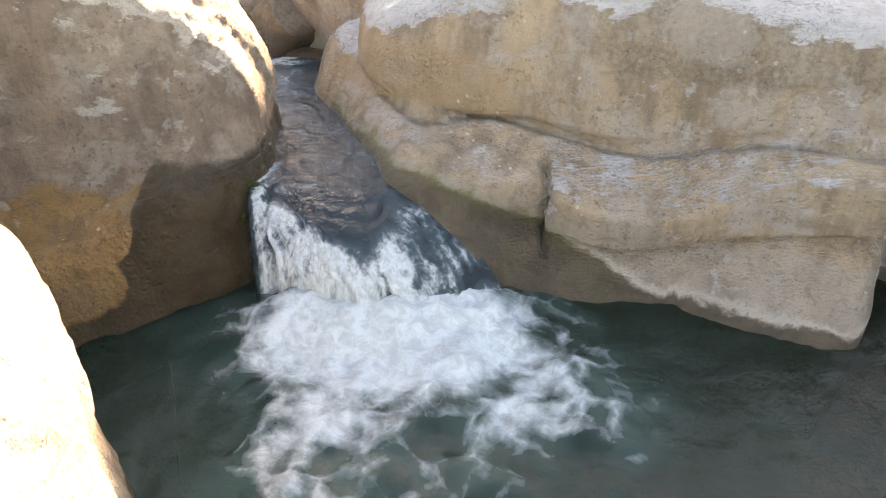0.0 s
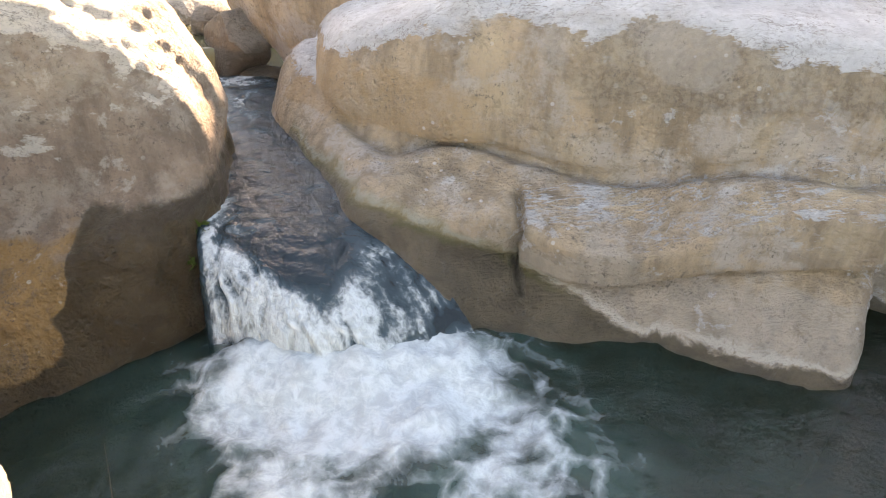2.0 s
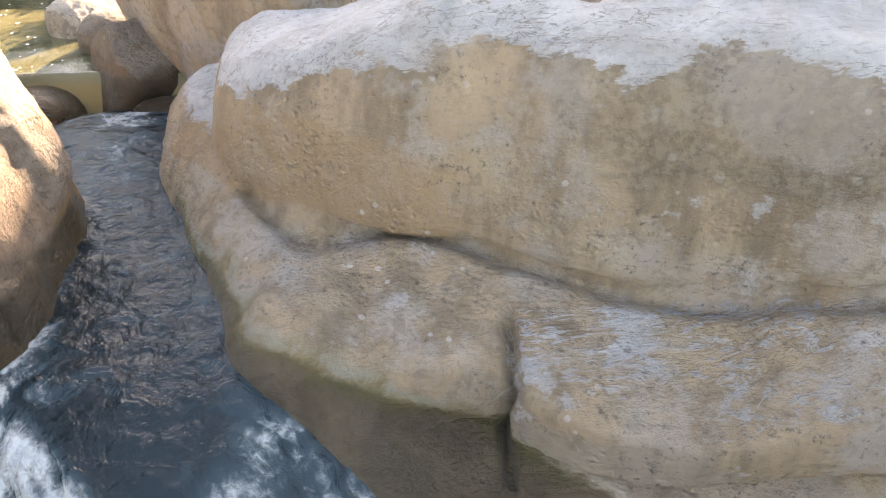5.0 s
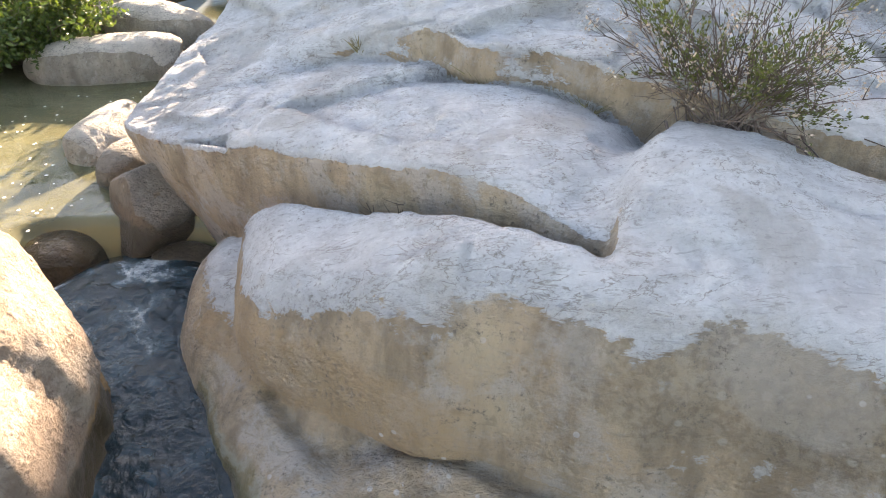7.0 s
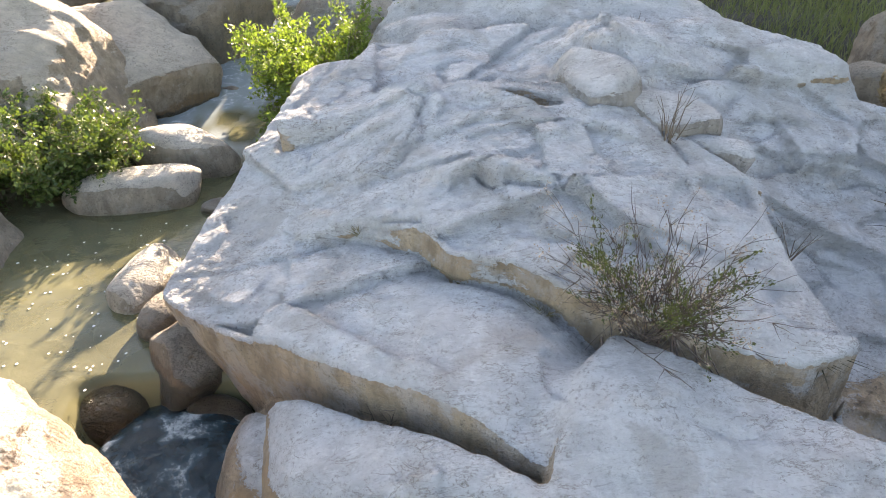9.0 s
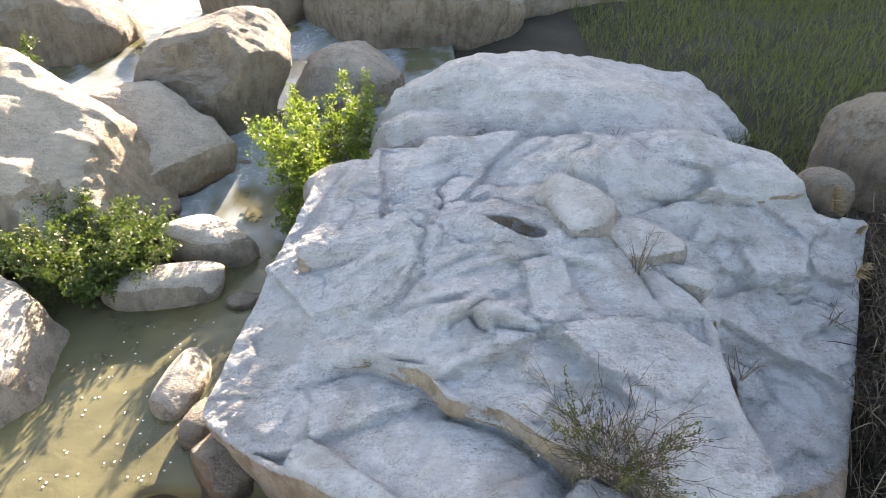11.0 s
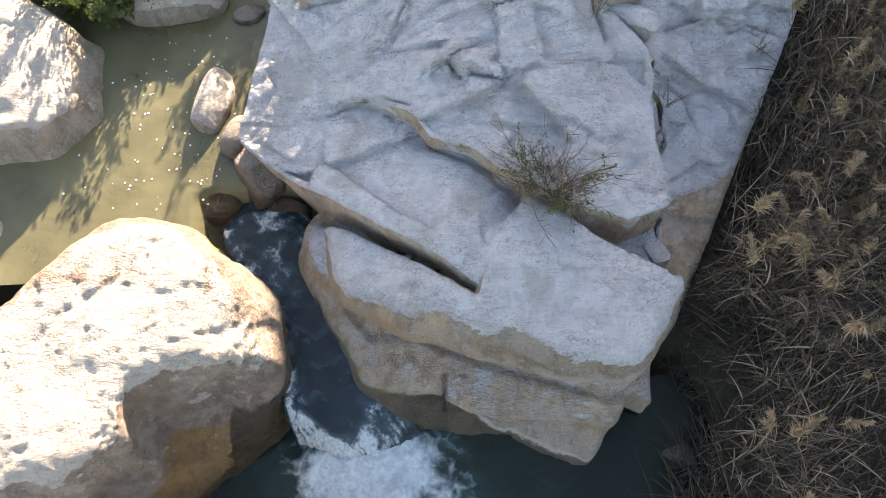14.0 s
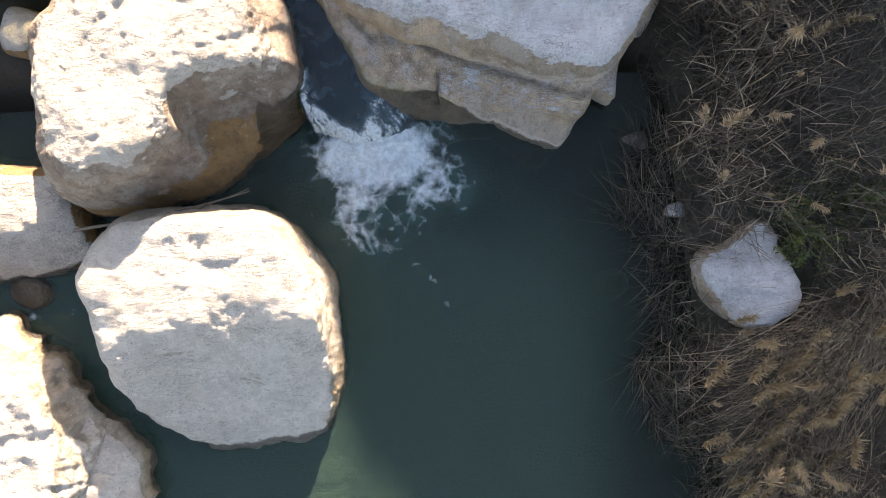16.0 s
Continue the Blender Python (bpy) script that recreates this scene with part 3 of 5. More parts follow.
CRACKS = [[(0.44, 6.62), (0.62, 6.31), (1.05, 6.13), (1.55, 5.73), (2.2, 5.42)], [(2.47, 8.23), (2.59, 8.05), (2.64, 7.9), (2.69, 7.68), (2.75, 7.38)], [(0.88, 7.22), (0.93, 7.08), (1.0, 6.92)], [(-0.64, 6.85), (-0.35, 6.97), (-0.1, 6.96), (0.2, 6.86), (0.44, 6.68)],
          [(-0.1, 7.42), (0.21, 7.56), (0.44, 7.91), (0.48, 8.1)], [(1.1, 7.04), (1.5, 6.9), (1.76, 6.85)], [(3.0, 8.84), (3.74, 8.90), (4.42, 8.96)], [(4.30, 8.02), (4.5, 7.85), (4.68, 7.93), (5.0, 7.85)],
          [(0.55, 9.4), (1.0, 9.62), (1.5, 9.42), (1.75, 9.3)], [(0.60, 8.75), (0.72, 9.05), (0.66, 9.35), (0.98, 9.75)], [(2.45, 5.05), (2.2, 4.75), (1.7, 4.95)], [(3.2, 7.0), (3.6, 7.2), (3.85, 7.0), (4.0, 6.7)]]


def shelved(v, n):
    """Flaking ledges on the open tops, thin bedding lines on the steep faces, and cracks."""
    warp = 0.35 * fbm(v, 0.7, 3, 0.5, 31)
    top = np.clip(n[:, 2] * 1.6 - 0.5, 0, 1)
    steep = np.clip(1 - np.abs(n[:, 2]) * 1.3, 0, 1)
    away = step(5.2, 6.6, v[:, 1])
    broken = 1.0 * facets(v, 1.3, 0.08, (-2.5, 2.5), (7, 11), 3) + 0.9 * facets(v, 0.55, 0.055, (-2.5, 2.5), (7, 11), 8) + 0.45 * facets(v, 0.22, 0.06, (-2.5, 2.5), (7, 11), 13)
    broken = broken * (1 + 0.1 * step(3.3, 3.7, v[:, 0])) * (1 - 0.7 * np.exp(-(((v[:, 0] - 3.1) / 0.6) ** 2 + ((v[:, 1] - 7.7) / 0.8) ** 2)))
    open_top = np.flatnonzero((top > 0) & (v[:, 1] > 4.3) & (v[:, 2] > 0.4))
    for k, (line, height, fade) in enumerate(LEDGES):
        pts = np.array(line)
        near = open_top[np.all((v[open_top, :2] > pts.min(0) - 1.6) & (v[open_top, :2] < pts.max(0) + 1.6), axis=1)]
        broken[near] += 0.62 * ledge(v[near], line, height, fade, 140 + k)
    for k, line in enumerate(CRACKS):
        pts = np.array(line)
        near = open_top[np.all((v[open_top, :2] > pts.min(0) - 0.3) & (v[open_top, :2] < pts.max(0) + 0.3), axis=1)]
        w = v[near]
        d, along, side = polyline(w[:, 0] + 0.03 * fbm(w, 3.0, 3, 0.55, 160 + k), w[:, 1] + 0.03 * fbm(w + 7, 3.0, 3, 0.55, 180 + k), line)
        broken[near] -= 0.07 * np.exp(-(d / 0.02) ** 2) * step(0.0, 0.1, along) * step(1.0, 0.9, along)
    calm = 0.55 + 0.45 * step(-0.6, 0.6, v[:, 0])
    s = v[:, 2] - 0.12 * v[:, 0] + 0.05 * warp
    bed = sum(np.exp(-((s - c) / w) ** 2) for c, w in ((0.03, 0.012), (0.35, 0.008), (1.05, 0.012)))
    crack = np.abs(fbm(v + 5, 0.55, 4, 0.5, 77))
    second = np.abs(fbm(v * np.array([1, 0.5, 1]) + 25, 0.8, 4, 0.5, 78))
    cracks = np.exp(-(crack / 0.010) ** 2) + 0.8 * np.exp(-(second / 0.008) ** 2)
    split = np.exp(-((v[:, 0] - 0.63 - 0.02 * np.sin(v[:, 2] * 12)) / 0.019) ** 2) * step(0.70, 0.62, v[:, 2]) * step(0.1, 0.2, v[:, 2]) * (v[:, 1] < 4.1)
    low = (v[:, 1] < 4.75) * (v[:, 0] > -0.6) * (v[:, 0] < 2.75)
    b = v[:, 2] - np.interp(v[:, 0], [0.63, 0.9, 1.24, 1.5, 1.8, 2.1, 2.45], [0.29, 0.22, 0.25, 0.33, 0.42, 0.46, 0.49]) + 0.02 * fbm(v, 3.0, 3, 0.5, 44)
    lower = -0.035 * step(0.012, -0.012, b) * np.exp(-np.maximum(-b, 0) / 0.07) * step(0.75, 1.0, v[:, 0]) * low * (v[:, 2] < 0.7) * (v[:, 1] < 3.95)
    lower = lower - 0.03 * np.exp(-(b / 0.013) ** 2) * step(0.75, 0.9, v[:, 0]) * low * (v[:, 2] < 0.7) * (v[:, 1] < 3.95)
    b = v[:, 2] - 0.752 - 0.24 * np.clip(v[:, 0] - 1.4, 0, 0.5) - 0.10 * np.maximum(v[:, 0] - 1.9, 0) - 0.30 * np.maximum(-0.1 - v[:, 0], 0) - 0.03 * np.sin(v[:, 0] * 4)
    parting = -0.07 * np.exp(-(b / 0.022) ** 2) * low
    return lower + parting - 0.11 * split + broken * top * (0.22 + 0.78 * away) * calm - 0.012 * bed * steep * (v[:, 1] < 4.2) - 0.010 * cracks * (0.12 + 0.85 * top * away) + 0.007 * ridged(v, 6, 4, 95) + top * away * (terraced(v, 0.8, 3.2, 0.010, 96) + terraced(v, 1.9, 2.4, 0.010, 97))


SCAR = (1.56, 1.46)      # round pale spot where the crust has flaked off
# low shelf top keeps some crust, partly to paint in its skylit brightness
main = rock("boulder", main_rock, (-2.5, 2.5, -0.5), (6.6, 10.9, 2.75), 0.026, M_MAIN,
            "huge pale grey limestone boulder with tan sides and cracks", "boulder", rough=0.28, seed=4, relief=shelved,
            lichen=lambda v: step(0.3, 1.3, v[:, 0]) * step(0.98, 1.2, v[:, 2] - 0.05 * v[:, 0]) * (v[:, 1] < 4.8) * 0.9, scar=lambda v: np.exp(-(np.hypot((v[:, 0] - SCAR[0]) / 0.24, (v[:, 2] - SCAR[1]) / 0.20)) ** 4) * (v[:, 1] < 4.6),
            rust=lambda v: step(0.9, 0.1, v[:, 0]) * step(0.75, 0.85, v[:, 2]) * step(1.35, 1.1, v[:, 2]) * (v[:, 1] < 5.2), thin=lambda v: np.where((v[:, 1] < 4.0) & (v[:, 0] > 0.5) & (v[:, 2] < 0.95), 0.42, 1.0), flood=lambda v: np.where((v[:, 1] < 4.0) & (v[:, 0] > 0.62) & (v[:, 2] < 0.95), 0.5, 1.05), open_sky=lambda v: -0.16 * step(5.2, 4.8, v[:, 1]) * step(0.2, 0.7, v[:, 0]) * (v[:, 2] > 0.95) + 0.18 * step(5.4, 5.8, v[:, 1]) + 0.30 * step(6.6, 7.4, v[:, 1]) * step(-1.3, -0.3, v[:, 0]),
            lift=lambda v: np.interp(v[:, 0], [-0.7, -0.2, 0.0, 0.35, 0.6, 0.9, 1.25], [0.56, 0.56, 0.50, 0.36, 0.24, 0.11, 0.0]) * (v[:, 1] < 5.0))

# ---- boulders left of the fall ----
LEFT = hull([(0.06, 0.03, 1, -2.7, 4.6, 1.80), (0.74, -0.06, 0.67, -1.60, 4.2, 1.47), (0.97, 0.0, 0.10, -1.22, 4.1, 0.7), (0.66, 0.74, 0.15, -1.34, 4.99, 0.95),
             (0.0, 0.90, 0.40, -2.85, 5.66, 1.6), (-0.62, 0.60, 0.45, -3.75, 5.0, 1.4), (-0.90, -0.05, 0.40, -4.35, 3.8, 1.0), (0.52, -0.80, 0.30, -2.53, 3.24, 1.66),
             (0.1, -0.95, 0.22, -3.4, 2.62, 1.3), (0.36, -0.92, -0.10, -2.2, 2.62, 0.5), (0.92, -0.40, -0.10, -1.14, 3.2, 0.6), (-0.6, -0.7, 0.4, -4.3, 2.7, 0.8)], 0.26)


def pitted(v, n):
    """Grain-size pocks and a long split across the top."""
    s = np.abs((v[:, 0] + 2.9) * 0.72 - (v[:, 1] - 4.8) * 0.70 + 0.12 * fbm(v, 1.4, 3, 0.5, 9))
    along = (v[:, 0] + 2.9) * 0.70 + (v[:, 1] - 4.8) * 0.72
    split = np.exp(-(s / 0.05) ** 2) * (np.abs(along) < 0.75) * (n[:, 2] > 0.3)
    t = np.abs((v[:, 1] - 4.2) + 0.5 * (v[:, 0] + 1.6) + 0.08 * fbm(v, 2.5, 3, 0.5, 10))
    hair = np.exp(-(t / 0.014) ** 2) * (v[:, 0] > -2.3)
    lumps = 0.08 * fbm(v, 0.9, 3, 0.45, 19) + 0.018 * ridged(v, 1.6, 4, 20)
    return lumps + 0.05 * facets(v, 0.7, 0.12, (-5.4, 2.0), (-0.8, 6.3), 15) * (n[:, 2] > 0.2) - 0.022 * split - 0.02 * hair + 0.005 * ridged(v, 6.5, 3, 23)


FACE = hull([(0.39, -0.85, 0.36, -1.5, 4.08, 1.37)])
rock("boulder", lambda x, y, z: smax(LEFT(x, y, z), smin(smin(FACE(x, y, z), 0.93 * (x + 2.50) + 0.25 * (y - 3.5), 0.22), 0.9 * (z - 0.62) - 0.35 * (x + 1.9), 0.25), 0.14), (-5.4, 2.0, -0.6), (-0.8, 6.3, 2.2), 0.026, M_WARM, "sunlit cream boulder with an ochre undercut side, beside the fall", rough=1.1, seed=12, pits=0.022, relief=pitted, flood=1.1, open_sky=lambda v: -0.16 + 0 * v[:, 0], lift=lambda v: 0.66 * step(-1.95, -1.6, v[:, 0] + 0.3 * (v[:, 1] - 3.3) + 0.16 * fbm(v, 2.0, 3, 0.5, 3)) * (v[:, 1] < 4.9))
NEAR = hull([(0.03, 0.0, 1, -2.4, 1.4, 1.34), (0.05, -0.52, 0.85, -2.4, 0.95, 1.32), (0.90, 0.05, 0.38, -1.10, 0.9, 1.05), (0.98, 0.05, 0.02, -0.98, 0.9, 0.6), (0.78, 0.62, 0.03, -0.86, 1.19, 0.9), (0.05, 0.96, 0.10, -2.3, 2.28, 0.9),
             (-0.75, 0.6, 0.25, -3.75, 2.0, 1.0), (-0.93, -0.2, 0.30, -4.1, 1.2, 0.7), (-0.70, -0.66, 0.25, -3.62, -0.30, 0.5), (0.05, -0.95, 0.28, -2.4, -1.08, 0.4), (0.90, -0.38, 0.2, -1.12, -0.3, 0.6)], 0.15)
rock("boulder", NEAR, (-5.0, -2.0, -0.6), (-0.5, 2.6, 1.7), 0.03, M_CREAM, "large angular cream boulder with a flat sunlit top", rough=1.1, seed=21, pits=0.003,
     relief=lambda v, n: 0.07 * facets(v, 0.6, 0.12, (-5.0, -2.0), (-0.5, 2.6), 16) + 0.05 * fbm(v, 1.0, 3, 0.5, 17) + 0.02 * ridged(v, 1.7, 4, 18) + 0.005 * ridged(v, 6.5, 3, 29) - 0.03 * np.maximum(fbm(v, 2.2, 3, 0.5, 30) - 0.35, 0))
SHELF = hull([(0.1, 0.05, 1, -5.8, -0.6, 0.95), (0.80, 0.45, 0.25, -4.95, 0.0, 0.7), (0.3, 0.93, 0.2, -5.6, 0.45, 0.7), (0.7, -0.3, 0.5, -4.9, -1.2, 0.8), (-1, 0, 0.2, -8.2, -1, 0.5), (0, -1, 0.2, -6, -3.2, 0.5), (0, 0, -1, 0, 0, -0.5)], 0.12)
FOOT = hull([(0.1, 0.1, 1, -4.6, -0.8, 0.34), (0.75, 0.62, 0.2, -4.28, -0.75, 0.2), (0.92, -0.2, 0.2, -3.95, -1.3, 0.2), (0, -1, 0.2, -6, -3.0, 0.3), (-1, 0, 0, -6.5, 0, 0), (0, 0, -1, 0, 0, -0.5)], 0.08)
rock("boulder", lambda x, y, z: smin(SHELF(x, y, z), FOOT(x, y, z), 0.06), (-8.6, -3.6, -0.55), (-3.5, 0.9, 1.2), 0.035, M_CREAM, "low sunlit cream boulder with a ragged shadowed edge", rough=1.5, seed=31,
     relief=lambda v, n: 0.14 * ridged(v, 1.5, 4, 32) * (1 - 0.6 * n[:, 2]) + 0.02 * ridged(v, 3.5, 3, 33))
rock("boulder", hull([(0.05, 0.05, 1, -5.3, 2.6, 0.56), (0.10, -0.62, 0.78, -5.2, 2.22, 0.56), (0.15, -0.98, 0.1, -5.0, 1.62, 0.2), (0.95, 0.1, 0.3, -4.32, 2.2, 0.3), (0.1, 1, 0.3, -5.2, 3.0, 0.5), (-1, 0, 0.2, -6.8, 2, 0.4), (0, 0, -1, 0, 0, -0.4)], 0.14),
     (-7.1, 1.2, -0.45), (-4.0, 3.4, 0.9), 0.035, M_WARM, "low ochre boulder wedged between larger ones", rough=1.3, seed=33, relief=lambda v, n: 0.03 * ridged(v, 1.6, 4, 35))
boulder("boulder", (-5.35, 1.35, -0.06), (0.65, 0.5, 0.35), M_DARK, "dark wet stone below a trickle", 34, 15, cuts=5, res=0.03)


# ---- stones in and round the upper pool ----
boulder("boulder", (-1.55, 6.62, 0.62), (0.62, 1.05, 0.98), M_DARK, "smooth brown boulder at the head of the channel", 41, 14, 0, 8, power=3.2, cuts=11, k=0.07, res=0.02, bite=(0.66, 0.92))
boulder("boulder", (-1.82, 7.15, 0.80), (0.36, 0.62, 0.42), M_DARK, "small rounded brown stone standing in the upper pool", 43, -20, power=2.2, cuts=3, res=0.02, bite=(0.86, 1.0))
boulder("boulder", (-2.08, 6.34, 0.45), (0.62, 0.58, 0.52), M_OCHRE, "ochre stone just under the pool's surface", 45, 0, power=2.2, cuts=3, res=0.025, bite=(0.86, 1.0))
boulder("boulder", (-1.22, 6.22, 0.38), (0.6, 0.4, 0.62), M_DARK, "dark wet stone under the overhanging slab", 86, -10, power=2.4, cuts=4, res=0.025, bite=(0.86, 1.0))
boulder("boulder", (-1.80, 6.12, 0.22), (0.80, 0.42, 0.66), M_DARK, "wet dark ledge where the pool spills over", 58, 20, power=2.4, cuts=4, res=0.025, bite=(0.86, 1.0))
boulder("boulder", (-2.15, 7.72, 0.76), (0.44, 1.0, 0.50), M_CREAM, "long cream stone half sunk in the upper pool", 46, -15, power=3, cuts=8, res=0.02, bite=(0.86, 1.0))
boulder("boulder", (-2.12, 7.78, 0.44), (0.95, 1.5, 0.62), M_OCHRE, "broad ochre rock lying just under the pool", 88, -15, power=2.3, cuts=5, res=0.03, bite=(0.86, 1.0))
boulder("boulder", (-2.72, 9.32, 0.88), (1.58, 0.56, 0.54), M_CREAM, "long rounded cream stone lying like a log across the stream", 47, 6, 0, -5, power=2.8, cuts=6, res=0.025, bite=(0.86, 1.0))
boulder("boulder", (-2.40, 10.25, 0.94), (1.42, 0.78, 0.66), M_CREAM, "rounded cream stone beside the log-shaped one", 48, -22, 0, 6, power=2.8, cuts=6, res=0.025, bite=(0.86, 1.0))
boulder("boulder", (-3.25, 10.6, 0.88), (0.5, 0.4, 0.4), M_POOL, "small round stone between the larger ones", 59, 0, power=2.3, cuts=4, res=0.025, bite=(0.86, 1.0))
boulder("boulder", (-1.75, 9.15, 0.74), (0.5, 0.34, 0.24), M_DARK, "small wet stone at the stream's edge", 60, 15, power=2.6, cuts=7, res=0.02, bite=(0.86, 1.0))
boulder("boulder", (-2.3, 12.7, 0.76), (0.9, 0.5, 0.3), M_DARK, "flat wet stone in the riffle", 74, -15, power=2.6, cuts=7, res=0.025)
boulder("boulder", (-5.0, 11.45, 1.15), (4.5, 2.2, 2.4), M_BROWN, "large sloping brown boulder with a sunlit crest", 49, -28, 6, 22, power=5, cuts=9, k=0.03, bite=(0.72, 0.95), res=0.04)
boulder("boulder", (-4.05, 12.7, 1.15), (3.2, 1.8, 1.7), M_BROWN, "angular sunlit boulder behind the stream bend", 50, -30, 6, 24, power=5, cuts=10, k=0.025, bite=(0.7, 0.92), res=0.04)
boulder("boulder", (-3.0, 14.5, 1.75), (3.0, 2.4, 2.3), M_DARK, "tall angular boulder upstream with a ridged sunlit top", 51, 10, 12, -20, power=4, cuts=12, k=0.03, bite=(0.7, 0.95), res=0.05)
rock("boulder", hull([(0.25, -0.1, 1, -4.6, 8.0, 1.45), (0.93, 0.10, 0.35, -3.75, 7.8, 1.0), (0.75, -0.62, 0.25, -3.82, 7.35, 0.9), (0.1, -0.97, 0.25, -4.6, 7.0, 0.9), (0.6, 0.75, 0.3, -4.3, 9.0, 1.1), (-1, 0, 0.1, -6.5, 8, 1), (0, 1, 0.2, -5, 9.4, 1), (0, 0, -1, 0, 0, 0.0)], 0.10),
     (-6.8, 6.6, -0.1), (-3.4, 9.8, 2.0), 0.04, M_CREAM, "angular sunlit block of rock on the bank of the upper pool", rough=1.2, seed=52, relief=lambda v, n: 0.10 * facets(v, 0.5, 0.12, (-7, 6), (-3, 10), 53) + 0.02 * ridged(v, 1.8, 4, 54))
boulder("boulder", (-5.2, 10.0, 0.9), (1.1, 1.0, 1.2), M_POOL, "pale broken block beside the bush", 75, 20, cuts=12, k=0.06, res=0.04)
boulder("boulder", (-4.85, 5.85, 0.45), (1.1, 0.85, 0.75), M_WARM, "small sunlit ochre stone at the pool's edge", 53, 10, cuts=12, k=0.08, res=0.03)
boulder("boulder", (-4.9, 4.9, 0.25), (0.8, 0.7, 0.7), M_WARM, "small dark stone in the gap beside the pool", 76, 40, cuts=10, res=0.03)
boulder("boulder", (-0.9, 15.6, 0.9), (2.4, 2.6, 1.9), M_POOL, "grey boulder behind the green bush", 54, 0, cuts=9, k=0.1, res=0.05)
boulder("boulder", (0.6, 19.6, 1.5), (5.5, 4.2, 3.8), M_POOL, "massive hazy boulder far upstream", 55, 20, cuts=10, k=0.1, res=0.08)
boulder("boulder", (-8.0, 18.6, 1.3), (4.6, 3.6, 3.0), M_DARK, "dark rounded boulder upstream", 56, 0, cuts=10, k=0.1, res=0.08)
boulder("boulder", (-3.2, 20.8, 1.4), (3.4, 2.6, 2.8), M_DARK, "rounded boulder far upstream", 57, 0, cuts=10, k=0.1, res=0.08)
boulder("boulder", (4.2, 21.5, 1.5), (5.6, 4.0, 3.6), M_POOL, "broad hazy boulder beyond the meadow", 84, 10, cuts=10, res=0.09)
boulder("boulder", (8.5, 25.5, 1.5), (6.0, 4.0, 3.6), M_POOL, "grey boulder at the far end of the meadow", 85, 40, cuts=10, res=0.1)
boulder("boulder", (-10.5, 15.0, 1.2), (3.2, 3.6, 2.4), M_POOL, "boulder on the far bank", 77, 30, cuts=10, k=0.1, res=0.08)

# ---- rocks on and behind the large one ----
boulder("boulder", (2.14, 8.68, 2.08), (0.82, 1.15, 1.25), M_CRUST, "rounded grey hump of limestone on the large boulder", 61, 20, power=3, cuts=9, k=0.05, bite=(0.75, 0.96), res=0.025)
boulder("boulder", (2.75, 8.25, 2.12), (1.1, 0.8, 0.6), M_CRUST, "low broken limestone hump with a crack", 78, -30, cuts=9, k=0.08, res=0.025)
boulder("boulder", (1.28, 9.0, 2.05), (0.75, 0.5, 0.45), M_CRUST, "smooth pale stone jammed in a hollow", 79, 40, cuts=7, k=0.08, res=0.025)
boulder("boulder", (0.75, 9.95, 1.75), (1.5, 0.9, 0.75), M_CRUST, "flat cracked limestone plate", 80, 12, cuts=10, k=0.06, res=0.03)
boulder("boulder", (0.15, 10.4, 1.25), (2.3, 1.6, 1.4), M_CRUST, "pale limestone block above the stream with a bright edge", 64, 24, 0, 0, power=4, cuts=12, k=0.03, bite=(0.7, 0.95), res=0.035)
boulder("boulder", (0.75, 11.5, 1.45), (2.3, 2.0, 1.75), M_CRUST, "rounded pale limestone block behind the ridge", 81, 10, cuts=10, k=0.1, res=0.04)
boulder("boulder", (2.85, 11.75, 1.35), (6.6, 3.6, 2.7), M_CRUST, "broad pale limestone dome behind the large boulder", 62, -14, 0, 5, power=2.2, cuts=12, k=0.1, res=0.045)
boulder("boulder", (4.1, 14.3, 0.75), (6.2, 3.2, 2.2), M_CRUST, "pale limestone ridge at the meadow's edge", 63, -16, 0, 6, cuts=9, k=0.1, res=0.06)
boulder("boulder", (3.18, 5.22, 0.82), (0.40, 0.50, 0.62), M_CRUST, "narrow broken block in the cleft", 82, 25, power=4, cuts=10, k=0.04, res=0.02)
boulder("boulder", (3.40, 4.98, 0.50), (0.38, 0.45, 0.5), M_CRUST, "small broken block at the foot of the cleft", 87, -15, power=4, cuts=9, k=0.04, res=0.02)
boulder("boulder", (3.12, 7.80, 1.95), (0.72, 0.42, 0.36), M_CRUST, "small wedge-shaped limestone block", 66, -20, power=3.5, cuts=8, k=0.06, res=0.02)
boulder("boulder", (5.75, 9.75, 1.82), (0.75, 0.7, 0.72), M_DARK, "round grey boulder lodged beside the large ones", 67, 0, power=2.2, cuts=4, res=0.025, bite=(0.86, 1.0))
boulder("boulder", (7.85, 10.7, 1.25), (2.2, 3.2, 3.0), M_DARK, "tall dark boulder at the edge of the reeds", 68, 20, cuts=9, k=0.1, res=0.05)
for k, (px, py, s) in enumerate([(7.4, 15.6, 0.6), (8.9, 15.2, 0.7), (9.9, 16.6, 1.0), (6.6, 17.0, 0.5), (11.2, 18.5, 0.9)]):
    boulder("stone", (px, py, 0.95), (s, 0.7 * s, 0.5 * s), M_MAIN, "white stone lying in the green meadow", 100 + k, 30 * k, cuts=7, res=0.05, group="meadow stones")

